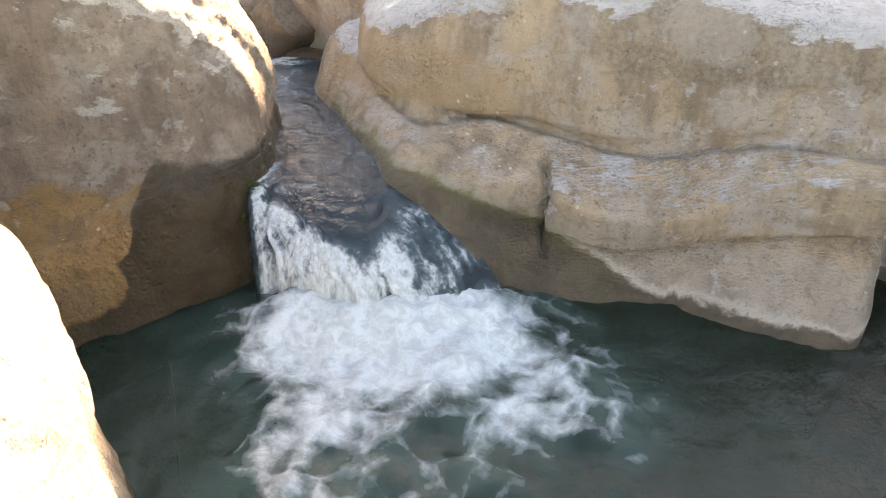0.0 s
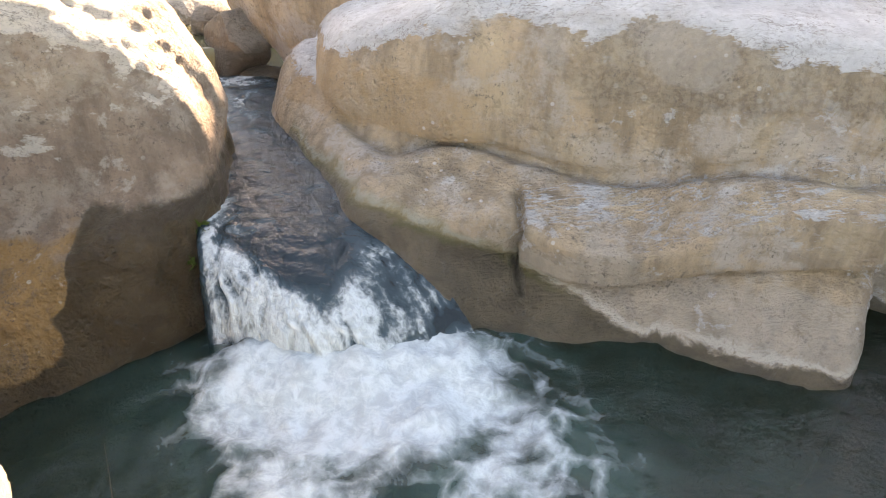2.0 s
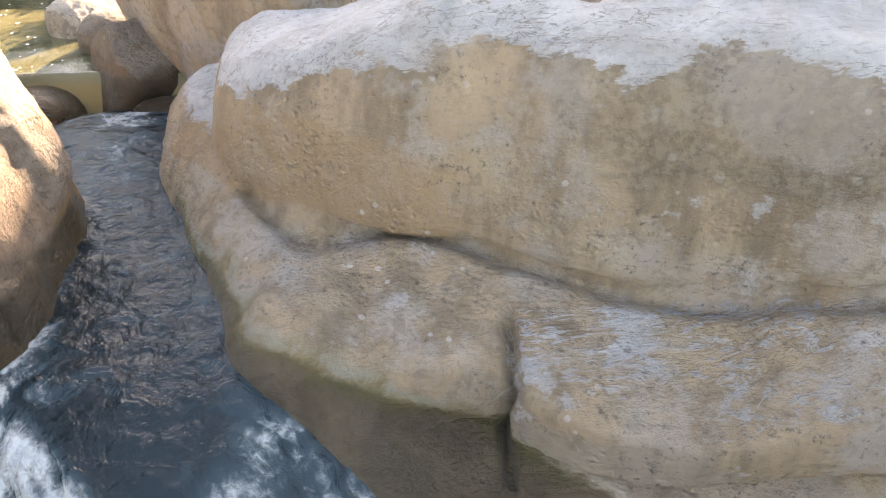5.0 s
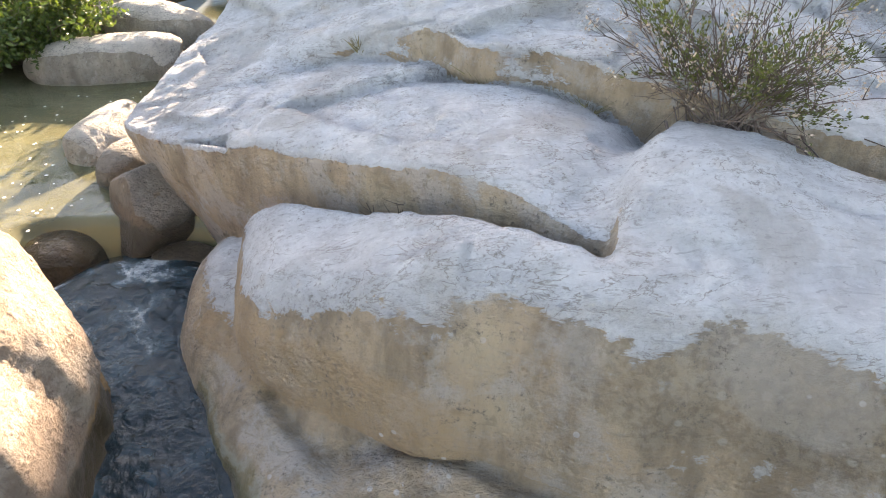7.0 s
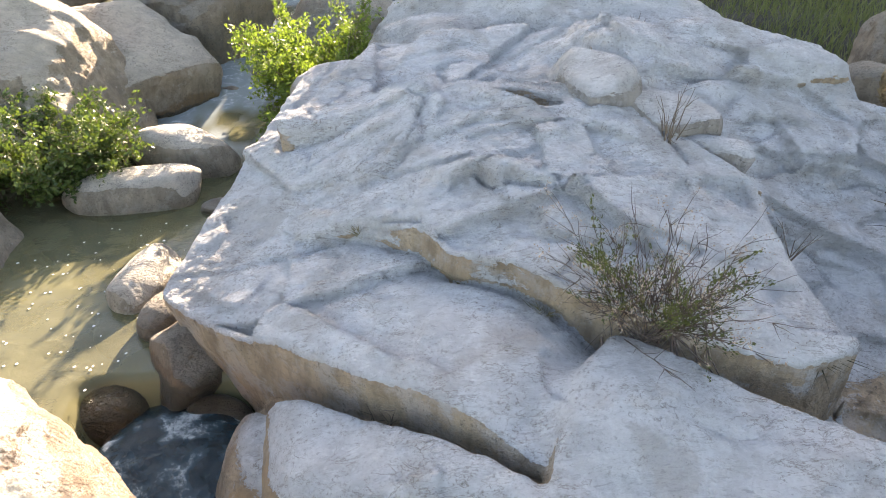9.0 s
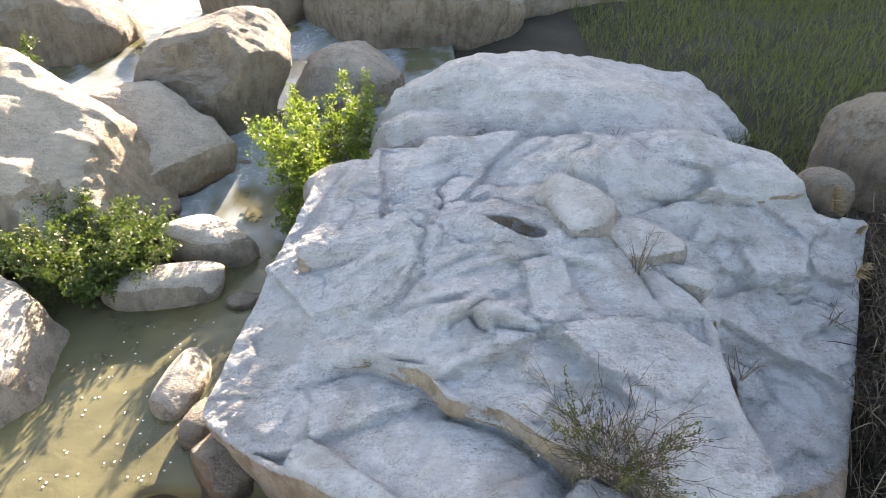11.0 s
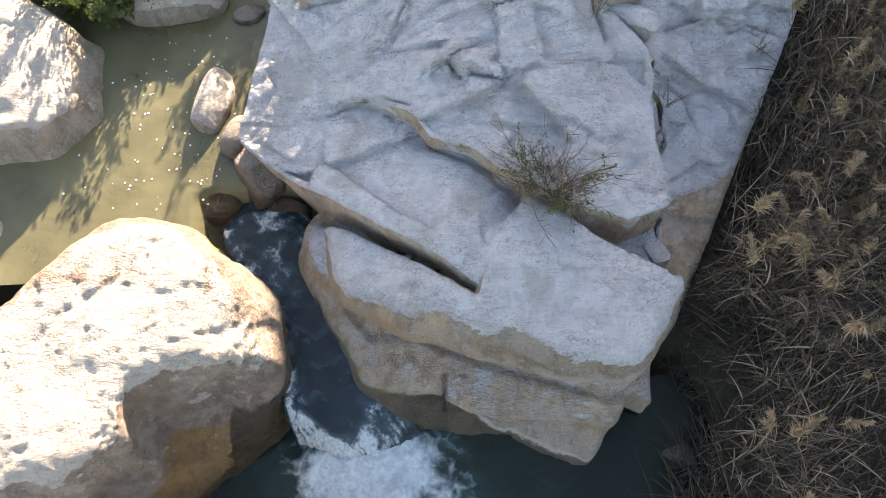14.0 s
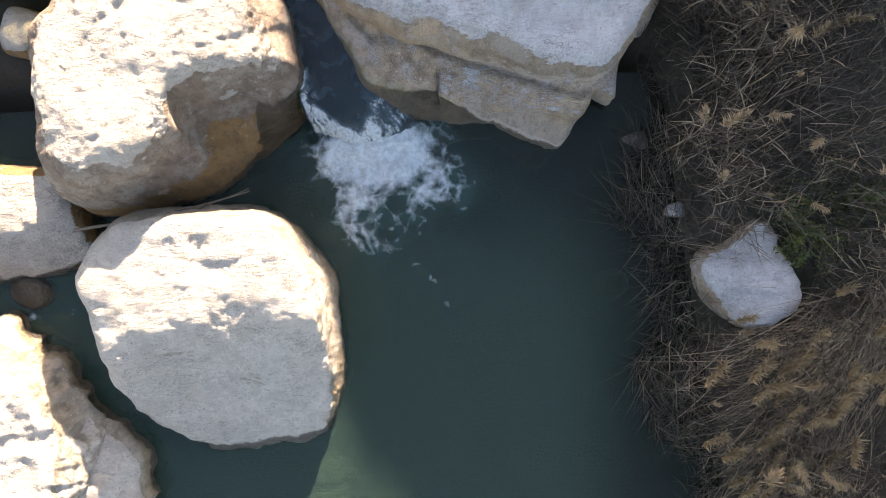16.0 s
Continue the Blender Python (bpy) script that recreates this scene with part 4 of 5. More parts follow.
# ---- stones along the lower pool ----
boulder("boulder", (4.72, 0.98, 0.45), (1.25, 1.45, 1.15), M_MAIN, "pale rough stone half buried in the reed bed", 71, 35, cuts=9, k=0.12, res=0.022, rough=2.2)
boulder("boulder", (3.42, 2.95, -0.09), (0.55, 0.36, 0.26), M_MAIN, "small pale stone just under the water", 72, -20, cuts=8, res=0.025)
boulder("boulder", (3.95, 1.9, 0.05), (0.4, 0.26, 0.3), M_MAIN, "small grey stone at the foot of the reeds", 73, 10, cuts=8, res=0.025)
boulder("boulder", (3.05, 0.85, -0.30), (0.5, 0.5, 0.4), M_MAIN, "stone lying on the bottom of the pool", 83, 10, cuts=6, res=0.03)
for k, (px, py, s) in enumerate([(-0.30, 5.41, 0.13), (-0.16, 5.32, 0.10), (-0.02, 5.25, 0.12), (0.14, 5.17, 0.09), (0.30, 5.09, 0.10), (-0.45, 5.50, 0.09)]):
    boulder("pebble", (px, py + 0.10, 0.72 + 0.78 * (px + 1.15) / 2.23 + 0.15 * s), (s * 0.9, 0.7 * s, 0.55 * s), M_CRUST, "pale pebble caught in the slot of the rock", 120 + k, 40 * k, cuts=4, res=0.012, rough=0.3, group="pebbles in the slot")

# ---- ground ----
def bed(x, y):
    low = -0.9 + 0 * x
    up = 0.15 + 0.03 * (y - 6)
    h = low + (up - low) * step(3.5, 4.6, y)
    h = h + (0.9 - h) * step(9.5, 16, y)
    h = h + (-0.32 - h) * step(-0.4, -1.0, x) * step(4.0, 3.4, y)
    bank = 0.35 + 0.12 * (x - 3.5) + 0.05 * np.maximum(y - 3, 0)
    h = h + (np.minimum(bank, 1.4) - h) * step(3.45, 4.3, x + 0.12 * (y - 2))
    h = h + (1.2 - h) * step(-5.5, -9, x) + 0.0 * x
    return h


gx = np.unique(np.concatenate([np.linspace(-9, 10, 160), np.sign(np.linspace(-1, 1, 41)) * 9.5 + 900 * np.linspace(-1, 1, 41) ** 3]))
gy = np.unique(np.concatenate([np.linspace(-6, 24, 220), 9 + np.sign(np.linspace(-1, 1, 41)) * 15 + 900 * np.linspace(-1, 1, 41) ** 3]))
X, Y = np.meshgrid(gx, gy, indexing="ij")
P = np.stack([X.ravel(), Y.ravel(), 0 * X.ravel()], 1)
Z = bed(X, Y).ravel() + 0.08 * fbm(P, 0.6, 4, 0.5, 5)
P[:, 2] = Z
ni, nj = X.shape
I = np.arange(ni * nj).reshape(ni, nj)
Q = np.stack([I[:-1, :-1].ravel(), I[1:, :-1].ravel(), I[1:, 1:].ravel(), I[:-1, 1:].ravel()], 1)
# earth tones set near-black, well below the rock and stems
n = Nodes("river_ground")
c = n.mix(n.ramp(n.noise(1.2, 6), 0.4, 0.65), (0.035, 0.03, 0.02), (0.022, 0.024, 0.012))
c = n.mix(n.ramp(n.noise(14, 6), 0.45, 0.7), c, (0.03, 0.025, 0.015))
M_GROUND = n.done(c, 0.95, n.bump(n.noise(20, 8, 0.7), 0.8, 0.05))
ground = new("ground", mesh_from("ground", P, Q))
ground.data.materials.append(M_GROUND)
tagged(ground, "dark river bed and earthy banks of a gorge", "ground", kind="structure")

# unseen rock wall, added far beyond the meadow to shade the large rock
n = Nodes("shade_wall_stone")
c = n.mix(n.ramp(n.noise(0.15, 7), 0.4, 0.65), (0.34, 0.29, 0.22), (0.22, 0.19, 0.15))
M_SHADE_WALL = n.done(c, 0.9, n.bump(n.noise(0.6, 8, 0.7), 0.8, 0.4))
az, FAR = radians(SUN_AZ), 38.0
ex, rise = math.tan(az) * FAR, math.tan(radians(SUN_EL)) / math.cos(az) * FAR


def shade_edge(u, h, slope):
    """A face of the added cliff that runs away from the river, set to the shade's edge: its foot line u, its height h
    there and its slope.
    """
    return (-math.cos(az), math.sin(az), math.cos(az) / slope, ex + u, FAR, rise + h)


cliff = rock("cliff", hull([shade_edge(-3.45, -0.88, 3.3), shade_edge(-3.45, -0.88, 0.80), shade_edge(-2.6, -0.20, 0.45), (1, 0, 0, ex + 60, FAR, 0), (0, -1, 0, 0, FAR, 0), (0, 1, 0, 0, FAR + 14, 0), (0, 0, 1, 0, 0, 40), (0, 0, -1, 0, 0, -2)], 0.3),
             (ex - 12, FAR - 3, -3), (ex + 62, FAR + 16, 41), 0.7, M_SHADE_WALL, "unseen cliff added to keep the sun off the large rock", "cliff", rough=1.5)
tagged(cliff, kind="structure")

# ---- water ----
def water_material(name, body, see, foam_color=(0.50, 0.57, 0.58), rough=0.05, ripple=0.3, web=5.0, streaked=False, air_or_sky=(0.045, 0.085, 0.078), whites=(0.30, 0.98), pool_light=False):
    n = Nodes(name)
    f = n.attr("foam")
    warped = n.t.nodes.new("ShaderNodeTexVoronoi")
    warped.feature = "DISTANCE_TO_EDGE"
    warped.inputs["Scale"].default_value = web
    bend = n.t.nodes.new("ShaderNodeVectorMath")
    bend.operation = "ADD"
    wob = n.t.nodes.new("ShaderNodeTexNoise")
    wob.inputs["Scale"].default_value, wob.inputs["Detail"].default_value = 3.0, 5
    small = n.t.nodes.new("ShaderNodeVectorMath")
    small.operation = "SCALE"
    small.inputs["Scale"].default_value = 0.30
    n.t.links.new(n.pos, wob.inputs["Vector"])
    n.t.links.new(wob.outputs["Color"], small.inputs[0])
    n.t.links.new(n.pos, bend.inputs[0])
    n.t.links.new(small.outputs[0], bend.inputs[1])
    n.t.links.new(bend.outputs[0], warped.inputs["Vector"])
    edge = warped.outputs["Distance"]
    fine = n.noise(30 if streaked else 13, 6, 0.62, stretch=(1, 1, 0.16) if streaked else None, warp=0.4)
    curl = n.noise(2.6, 4, 0.5, warp=1.6)
    curl = n.math("MULTIPLY", n.math("ABSOLUTE", n.math("SUBTRACT", curl, 0.5)), 1.7)
    edge = n.math("ADD", n.math("MULTIPLY", edge, 1.5), curl)
    level = n.math("SUBTRACT", n.math("MULTIPLY", f, 1.15), n.math("MULTIPLY", edge, 0.0 if streaked else n.ramp(f, 0.5, 1.05, 1.0, 0.30)))
    level = n.math("ADD", level, n.math("MULTIPLY", n.math("SUBTRACT", fine, 0.5), 0.85 if streaked else 0.32))
    cov = n.ramp(level, whites[0], whites[1], 0, 0.9)
    tone = n.mix(n.ramp(n.noise(0.8, 3), 0.35, 0.65), body, tuple(0.7 * a for a in body))
    # shade and dark reflections beside rock and bank, painted into the body tone
    if pool_light:
        tone = n.mix(n.ramp(n.math("ADD", n.attr("pool_light"), n.math("MULTIPLY", n.math("SUBTRACT", n.noise(1.3, 5, 0.6, warp=1.2), 0.5), 0.5)), 0.0, 1.0), tuple(0.42 * a for a in body), tuple(1.25 * a for a in body))
    tone = n.mix(n.ramp(f, 0.05, 0.55, 0, 0.9), tone, n.mix(n.ramp(n.noise(2.0, 5, 0.6, warp=1.3), 0.38, 0.62), tuple(0.55 * a for a in air_or_sky), tuple(1.2 * a for a in air_or_sky)) if pool_light else air_or_sky)
    c = n.mix(cov, tone, n.mix(n.ramp(fine, 0.35, 0.65), tuple(0.72 * a for a in foam_color), foam_color))
    h = n.math("ADD", n.noise(8 if streaked else 4, 4, 0.55, warp=0.6), n.math("MULTIPLY", n.noise(22, 4), 0.3))
    h = n.math("ADD", h, n.math("MULTIPLY", cov, n.math("MULTIPLY", fine, 0.6)))
    n.done(c, n.ramp(cov, 0, 1, rough, 0.65), n.bump(h, ripple, 0.05), IOR=1.33)
    clear = n.t.nodes.new("ShaderNodeBsdfTransparent")
    clear.inputs[0].default_value = (*[min(1.0, 5 * a + b) for a, b in zip(body, (0.28, 0.2, 0.12))], 1)
    m = n.t.nodes.new("ShaderNodeMixShader")
    n.put(m.inputs[0], n.math("MULTIPLY", n.math("SUBTRACT", 1.0, cov), see))
    n.t.links.new(n.bsdf.outputs[0], m.inputs[1])
    n.t.links.new(clear.outputs[0], m.inputs[2])
    n.t.links.new(m.outputs[0], n.out.inputs[0])
    return n.m


def grid_mesh(name, x0, x1, y0, y1, dx, height, foam):
    gx, gy = np.arange(x0, x1 + dx / 2, dx), np.arange(y0, y1 + dx / 2, dx)
    X, Y = np.meshgrid(gx, gy, indexing="ij")
    P = np.stack([X.ravel(), Y.ravel(), 0 * X.ravel()], 1)
    F = foam(P)
    P[:, 2] = height(P, F)
    I = np.arange(X.size).reshape(X.shape)
    Q = np.stack([I[:-1, :-1].ravel(), I[1:, :-1].ravel(), I[1:, 1:].ravel(), I[:-1, 1:].ravel()], 1)
    me = mesh_from(name, P, Q)
    me.attributes.new("foam", "FLOAT", "POINT").data.foreach_set("value", F.astype(np.float32))
    return me


def pool_foam(P):
    x, y = P[:, 0], P[:, 1]
    w = fbm(P, 1.4, 3, 0.5, 3) * 0.35
    core = 1.30 * np.exp(-np.hypot((x + 0.30) / 1.02, (y - 3.00) / 0.62) ** 2)
    reach = 0.64 * np.exp(-np.hypot((x + 0.12) / 1.25, (y - 2.55) / 1.05) ** 4)
    swirl = 0.30 * fbm(P + 0.25 * w[:, None], 1.7, 4, 0.55, 6)
    halo = 0.22 * np.clip(1.7 - np.hypot((x - 0.4) / 1.6, (y - 2.4) / 1.4) + 0.5 * w, 0, 1)
    core, reach = core + 0.5 * w * np.minimum(core, 0.6), reach + swirl * np.minimum(2 * reach, 1)
    tail = 0.62 * np.exp(-(polyline(x + 0.10 * fbm(P, 2.2, 3, 0.5, 61), y, [(-0.25, 2.2), (-0.12, 1.5), (0.35, 1.25), (0.62, 0.55)])[0] / 0.10) ** 2) * (0.7 + 0.6 * fbm(P, 2.5, 3, 0.5, 62))
    riffle = 0.75 * np.exp(-(polyline(x, y + 0.10 * fbm(P, 1.8, 3, 0.5, 63), [(-6.5, 1.1), (-5.3, 1.0), (-4.45, 0.92)])[0] / 0.09) ** 2) * (0.65 + 0.6 * fbm(P, 3.0, 3, 0.5, 64))
    return np.clip(np.maximum(np.maximum(np.maximum(core, reach), halo), np.maximum(tail, riffle)), 0, 1.1)


M_LOW = water_material("dark_green_water", (0.023, 0.045, 0.034), 0.38, ripple=0.6, rough=0.03, foam_color=(0.47, 0.54, 0.55), air_or_sky=(0.030, 0.070, 0.060), web=4.0, whites=(0.22, 1.02), pool_light=True)
M_UP = water_material("murky_olive_water", (0.165, 0.158, 0.088), 0.24, ripple=0.22, air_or_sky=(0.30, 0.35, 0.36))
low = new("water", grid_mesh("water", -7.5, 5.0, -6, 3.9, 0.03, lambda P, F: 0.008 * fbm(P, 3.0, 3, 0.5, 2) + 0.012 * fbm(P * np.array([1.0, 1.6, 1.0]), 4.5, 3, 0.55, 67) * np.exp(-np.hypot(P[:, 0], P[:, 1] - 3.0) / 1.6) + step(0.25, 0.9, F) * (0.05 + 0.055 * fbm(P, 2.6, 4, 0.6, 9)) + 0.10 * np.exp(-(np.hypot((P[:, 0] + 0.45) / 0.8, (P[:, 1] - 3.2) / 0.22)) ** 2), pool_foam))
co = np.empty(3 * len(low.data.vertices), np.float32)
low.data.vertices.foreach_get("co", co)
co = co.reshape(-1, 3)
open_water = step(3.4, 0.4, co[:, 1]) * step(3.9, 1.6, co[:, 0]) + 0.25 * step(1.0, -0.5, co[:, 0])      # low by rock and reeds, whose shade and reflection darken the painted tone
low.data.attributes.new("pool_light", "FLOAT", "POINT").data.foreach_set("value", np.clip(open_water, 0, 1).astype(np.float32))
low.data.materials.append(M_LOW)
tagged(low, "dark green plunge pool with white foam below the fall", "water", kind="structure")
# upstream foam values paint the sky's reflection on the riffle as a paler tone
up = new("water", grid_mesh("water", -9, 1.5, 5.3, 30, 0.05, lambda P, F: 0.76 + 0.006 * fbm(P, 3.0, 3, 0.5, 12) - 0.40 * step(6.45, 6.25, P[:, 1]) * step(-2.35, -2.05, P[:, 0]) + 0.25 * step(11, 14, P[:, 1]), lambda P: np.clip(step(9.9, 11.2, P[:, 1]) * (0.36 + 0.42 * fbm(P * np.array([1, 0.6, 1]), 1.6, 4, 0.55, 16)), 0, 0.6)))
up.data.materials.append(M_UP)
tagged(up, "murky olive water of the calm upper pool", "water", kind="structure")


def stream():
    """The chute from the upper pool and the fall at its end, as one sheet of water."""
    left = [(-2.1, 6.25, 0.46), (-2.05, 5.95, 0.62), (-1.75, 5.3, 0.60), (-1.42, 4.6, 0.58), (-1.27, 4.0, 0.56), (-1.20, 3.66, 0.48), (-1.16, 3.45, 0.25), (-1.14, 3.32, -0.05)]
    right = [(-0.98, 6.36, 0.50), (-0.88, 6.0, 0.64), (-0.84, 5.3, 0.60), (-0.52, 4.6, 0.58), (-0.18, 4.05, 0.54), (0.08, 3.70, 0.38), (0.30, 3.42, 0.16), (0.46, 3.22, -0.05)]
    nu, nv = 90, 220
    def at(line, s):
        s = s * (len(line) - 1)
        i = np.clip(np.floor(s).astype(int), 0, len(line) - 2)
        f = (s - i)[:, None]
        a = np.array([line[0]] + line + [line[-1]])
        p0, p1, p2, p3 = a[i], a[i + 1], a[i + 2], a[i + 3]
        return p1 + 0.5 * f * (p2 - p0 + f * (2 * p0 - 5 * p1 + 4 * p2 - p3 + f * (3 * (p1 - p2) + p3 - p0)))
    s = np.linspace(0, 1, nv)
    L, R = at(left, s), at(right, s)
    u = np.linspace(0, 1, nu)
    V = L[:, None] * (1 - u[None, :, None]) + R[:, None] * u[None, :, None]
    bow = np.sin(np.pi * u)[None] * (0.30 * step(0.44, 0.67, s) * step(1.15, 0.8, s))[:, None]
    V[..., 1] -= bow
    V[..., 1] += 0.22 * np.sin(np.pi * u)[None] * step(0.25, 0.0, s)[:, None]
    V[..., 2] -= 0.30 * (np.abs(2 * u - 1) ** 4)[None] * step(0.22, 0.05, s)[:, None]
    P = V.reshape(-1, 3)
    S, U = np.repeat(s, nu), np.tile(u, nv)
    fall = step(0.63, 0.75, S + 0.05 * np.sin(U * 9))
    streaks = fbm(np.stack([U * 34 + 1.6 * fbm(P, 5.0, 2, 0.5, 19), S * 5, 0 * S], 1), 1.0, 3, 0.6, 14)
    ripple = fbm(np.stack([P[:, 0] * 3, P[:, 1] * 8, 0 * S], 1), 1.0, 3, 0.5, 15)
    churn = fbm(P + 0.1 * fbm(P, 5.0, 2, 0.5, 18)[:, None], 6.0, 4, 0.6, 17)
    foam = np.clip(fall * (0.86 + 0.26 * streaks + 0.22 * churn - 0.55 * step(0.62, 0.95, U) * step(0.98, 0.86, S)), 0, 1)
    foam = np.maximum(foam, np.clip((0.34 - U) / 0.28, 0, 1) * (0.60 + 0.7 * churn) * step(0.02, 0.2, S))
    foam = np.maximum(foam, np.clip(1.1 - S / 0.45, 0, 1) * (0.42 + 0.6 * churn) * step(0.10, 0.20, S + 0.1 * U))
    foam = np.maximum(foam, 0.30 * np.clip(churn, 0, 1)) * step(-0.01, 0.05, U)
    P = P + np.stack([0 * S, -0.018 * streaks * fall, 0.008 * ripple * (1 - fall)], 1)
    I = np.arange(nu * nv).reshape(nv, nu)
    Q = np.stack([I[:-1, :-1].ravel(), I[1:, :-1].ravel(), I[1:, 1:].ravel(), I[:-1, 1:].ravel()], 1)
    me = mesh_from("waterfall", P, Q)
    me.attributes.new("foam", "FLOAT", "POINT").data.foreach_set("value", foam.astype(np.float32))
    return me


M_STREAM = water_material("clear_stream_water", (0.013, 0.026, 0.031), 0.15, streaked=True, ripple=0.85, air_or_sky=(0.036, 0.068, 0.082), whites=(0.42, 1.0))
fall = new("waterfall", stream())
fall.data.materials.append(M_STREAM)
tagged(fall, "low white waterfall pouring from a dark blue chute", "waterfall", kind="structure")


# ---- plants ----
def plain(name, tones, rough=0.75, through=0.0):
    """Dry or green plant stuff whose tone varies from piece to piece."""
    n = Nodes(name)
    r = n.island()
    c = n.mix(n.ramp(r, 0.0, 0.5), tones[0], tones[1])
    c = n.mix(n.ramp(r, 0.5, 1.0), c, tones[2])
    c = n.mix(n.ramp(n.noise(9, 3), 0.35, 0.7, 0, 0.4), c, tuple(0.6 * a for a in tones[1]))
    n.done(c, rough)
    if through:
        t = n.t.nodes.new("ShaderNodeBsdfTranslucent")
        n.put(t.inputs[0], n.mix(0.5, c, (tones[2][0] * 1.5, tones[2][1] * 1.7, tones[2][2])))
        m = n.t.nodes.new("ShaderNodeMixShader")
        m.inputs[0].default_value = through
        n.t.links.new(n.bsdf.outputs[0], m.inputs[1])
        n.t.links.new(t.outputs[0], m.inputs[2])
        n.t.links.new(m.outputs[0], n.out.inputs[0])
    return n.m


M_STRAW = plain("dry_reed_straw", [(0.09, 0.067, 0.044), (0.042, 0.032, 0.022), (0.23, 0.18, 0.115)], 0.7)
M_REED = plain("pale_reed_stem", [(0.15, 0.112, 0.072), (0.075, 0.056, 0.036), (0.30, 0.235, 0.155)], 0.6)
M_PALE = plain("pale_tussock_straw", [(0.25, 0.19, 0.12), (0.14, 0.105, 0.068), (0.36, 0.285, 0.185)], 0.6)
# litter and sedge tones set far darker than the pale stems
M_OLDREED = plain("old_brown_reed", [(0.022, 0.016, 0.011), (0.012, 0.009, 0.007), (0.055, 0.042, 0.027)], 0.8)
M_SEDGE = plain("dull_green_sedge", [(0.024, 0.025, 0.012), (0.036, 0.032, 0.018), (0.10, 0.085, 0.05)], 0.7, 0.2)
M_PLUME = plain("buff_reed_plume", [(0.28, 0.205, 0.13), (0.21, 0.15, 0.095), (0.37, 0.28, 0.185)], 0.9, 0.25)
# two copies of one leaf: toned down for shade, brightened for sun
M_LEAF = plain("fresh_green_leaf", [(0.03, 0.062, 0.014), (0.055, 0.095, 0.018), (0.11, 0.145, 0.026)], 0.5, 0.28)
M_SUNLEAF = plain("sunlit_yellow_green_leaf", [(0.07, 0.115, 0.02), (0.11, 0.165, 0.026), (0.17, 0.225, 0.035)], 0.5, 0.4)
M_OLIVE = plain("olive_shrub_leaf", [(0.04, 0.056, 0.014), (0.068, 0.082, 0.018), (0.13, 0.14, 0.03)], 0.6, 0.25)
M_BARK = plain("grey_brown_twig", [(0.11, 0.085, 0.06), (0.15, 0.115, 0.085), (0.19, 0.15, 0.11)], 0.8)
M_TWIG = plain("dark_red_brown_twig", [(0.06, 0.042, 0.032), (0.09, 0.062, 0.048), (0.14, 0.10, 0.078)], 0.8)
M_SEED = plain("pale_pink_seed_head", [(0.45, 0.36, 0.29), (0.52, 0.42, 0.34), (0.38, 0.28, 0.22)], 0.9, 0.2)
M_GRASS = plain("meadow_grass", [(0.075, 0.10, 0.026), (0.11, 0.13, 0.038), (0.16, 0.165, 0.06)], 0.7, 0.25)
M_DRYGRASS = plain("dry_tuft_grass", [(0.24, 0.20, 0.11), (0.17, 0.15, 0.075), (0.32, 0.27, 0.16)], 0.8, 0.2)
RNG = np.random.default_rng(7)


def part(name, me, material, parent, label="", kind=""):
    ob = new(name, me)
    ob.parent = parent
    if not me.materials:
        me.materials.append(material)
    return tagged(ob, label, kind=kind)


def thing(name, at, label, category, group=""):
    ob = new(name)
    ob.location = at
    return tagged(ob, label, category, group)


def blades(base, tip, width, sag=0.15, segments=4, curl=None):
    """Bent tapering strips from base to tip (n x 3 arrays), as vertices and quads."""
    k = len(base)
    way = tip - base
    length = np.linalg.norm(way, axis=1, keepdims=True)
    side = np.cross(way, RNG.normal(size=(k, 3)))
    side /= np.maximum(np.linalg.norm(side, axis=1, keepdims=True), 1e-6)
    bend = np.array([0, 0, -1.0]) * length * sag
    if curl is not None:
        bend = bend + curl
    rows = []
    for i in range(segments + 1):
        s = i / segments
        c = base + way * s + bend * (s * s)
        w = np.asarray(width).reshape(-1, 1) * (0.55 + 0.45 * math.sin(math.pi * min(1, 0.25 + s))) * (1 - 0.85 * s ** 3)
        rows += [c - side * w, c + side * w]
    v = np.stack(rows, 1).reshape(-1, 3)
    q = np.array([[2 * i, 2 * i + 1, 2 * i + 3, 2 * i + 2] for i in range(segments)])
    q = (q[None] + (np.arange(k) * 2 * (segments + 1))[:, None, None]).reshape(-1, 4)
    return v, q


def tubes(paths, sides=4):
    """Tapering tubes along polylines [(points, first radius, last radius)], as vertices and quads."""
    V, Q, off = [], [], 0
    for pts, r0, r1 in paths:
        pts = np.asarray(pts, float)
        m = len(pts)
        t = np.gradient(pts, axis=0)
        t /= np.maximum(np.linalg.norm(t, axis=1, keepdims=True), 1e-9)
        a = np.cross(t, [0.31, 0.87, 0.39])
        a /= np.maximum(np.linalg.norm(a, axis=1, keepdims=True), 1e-9)
        b = np.cross(t, a)
        r = np.linspace(r0, r1, m)[:, None]
        ring = [pts + r * (a * math.cos(2 * math.pi * k / sides) + b * math.sin(2 * math.pi * k / sides)) for k in range(sides)]
        V.append(np.stack(ring, 1).reshape(-1, 3))
        i = np.arange(m - 1)[:, None] * sides
        k = np.arange(sides)[None]
        j = (k + 1) % sides
        Q.append(np.stack([i + k, i + j, i + sides + j, i + sides + k], -1).reshape(-1, 4) + off)
        off += m * sides
    return np.concatenate(V), np.concatenate(Q)


def twig(start, way, length, bend=0.25, n=6):
    d = np.array(way, float)
    d /= np.linalg.norm(d)
    p, out = np.array(start, float), []
    for _ in range(n):
        out.append(p.copy())
        p = p + d * length / (n - 1)
        d = d + RNG.normal(0, bend / n * 1.6, 3)
        d /= np.linalg.norm(d)
    return np.array(out)


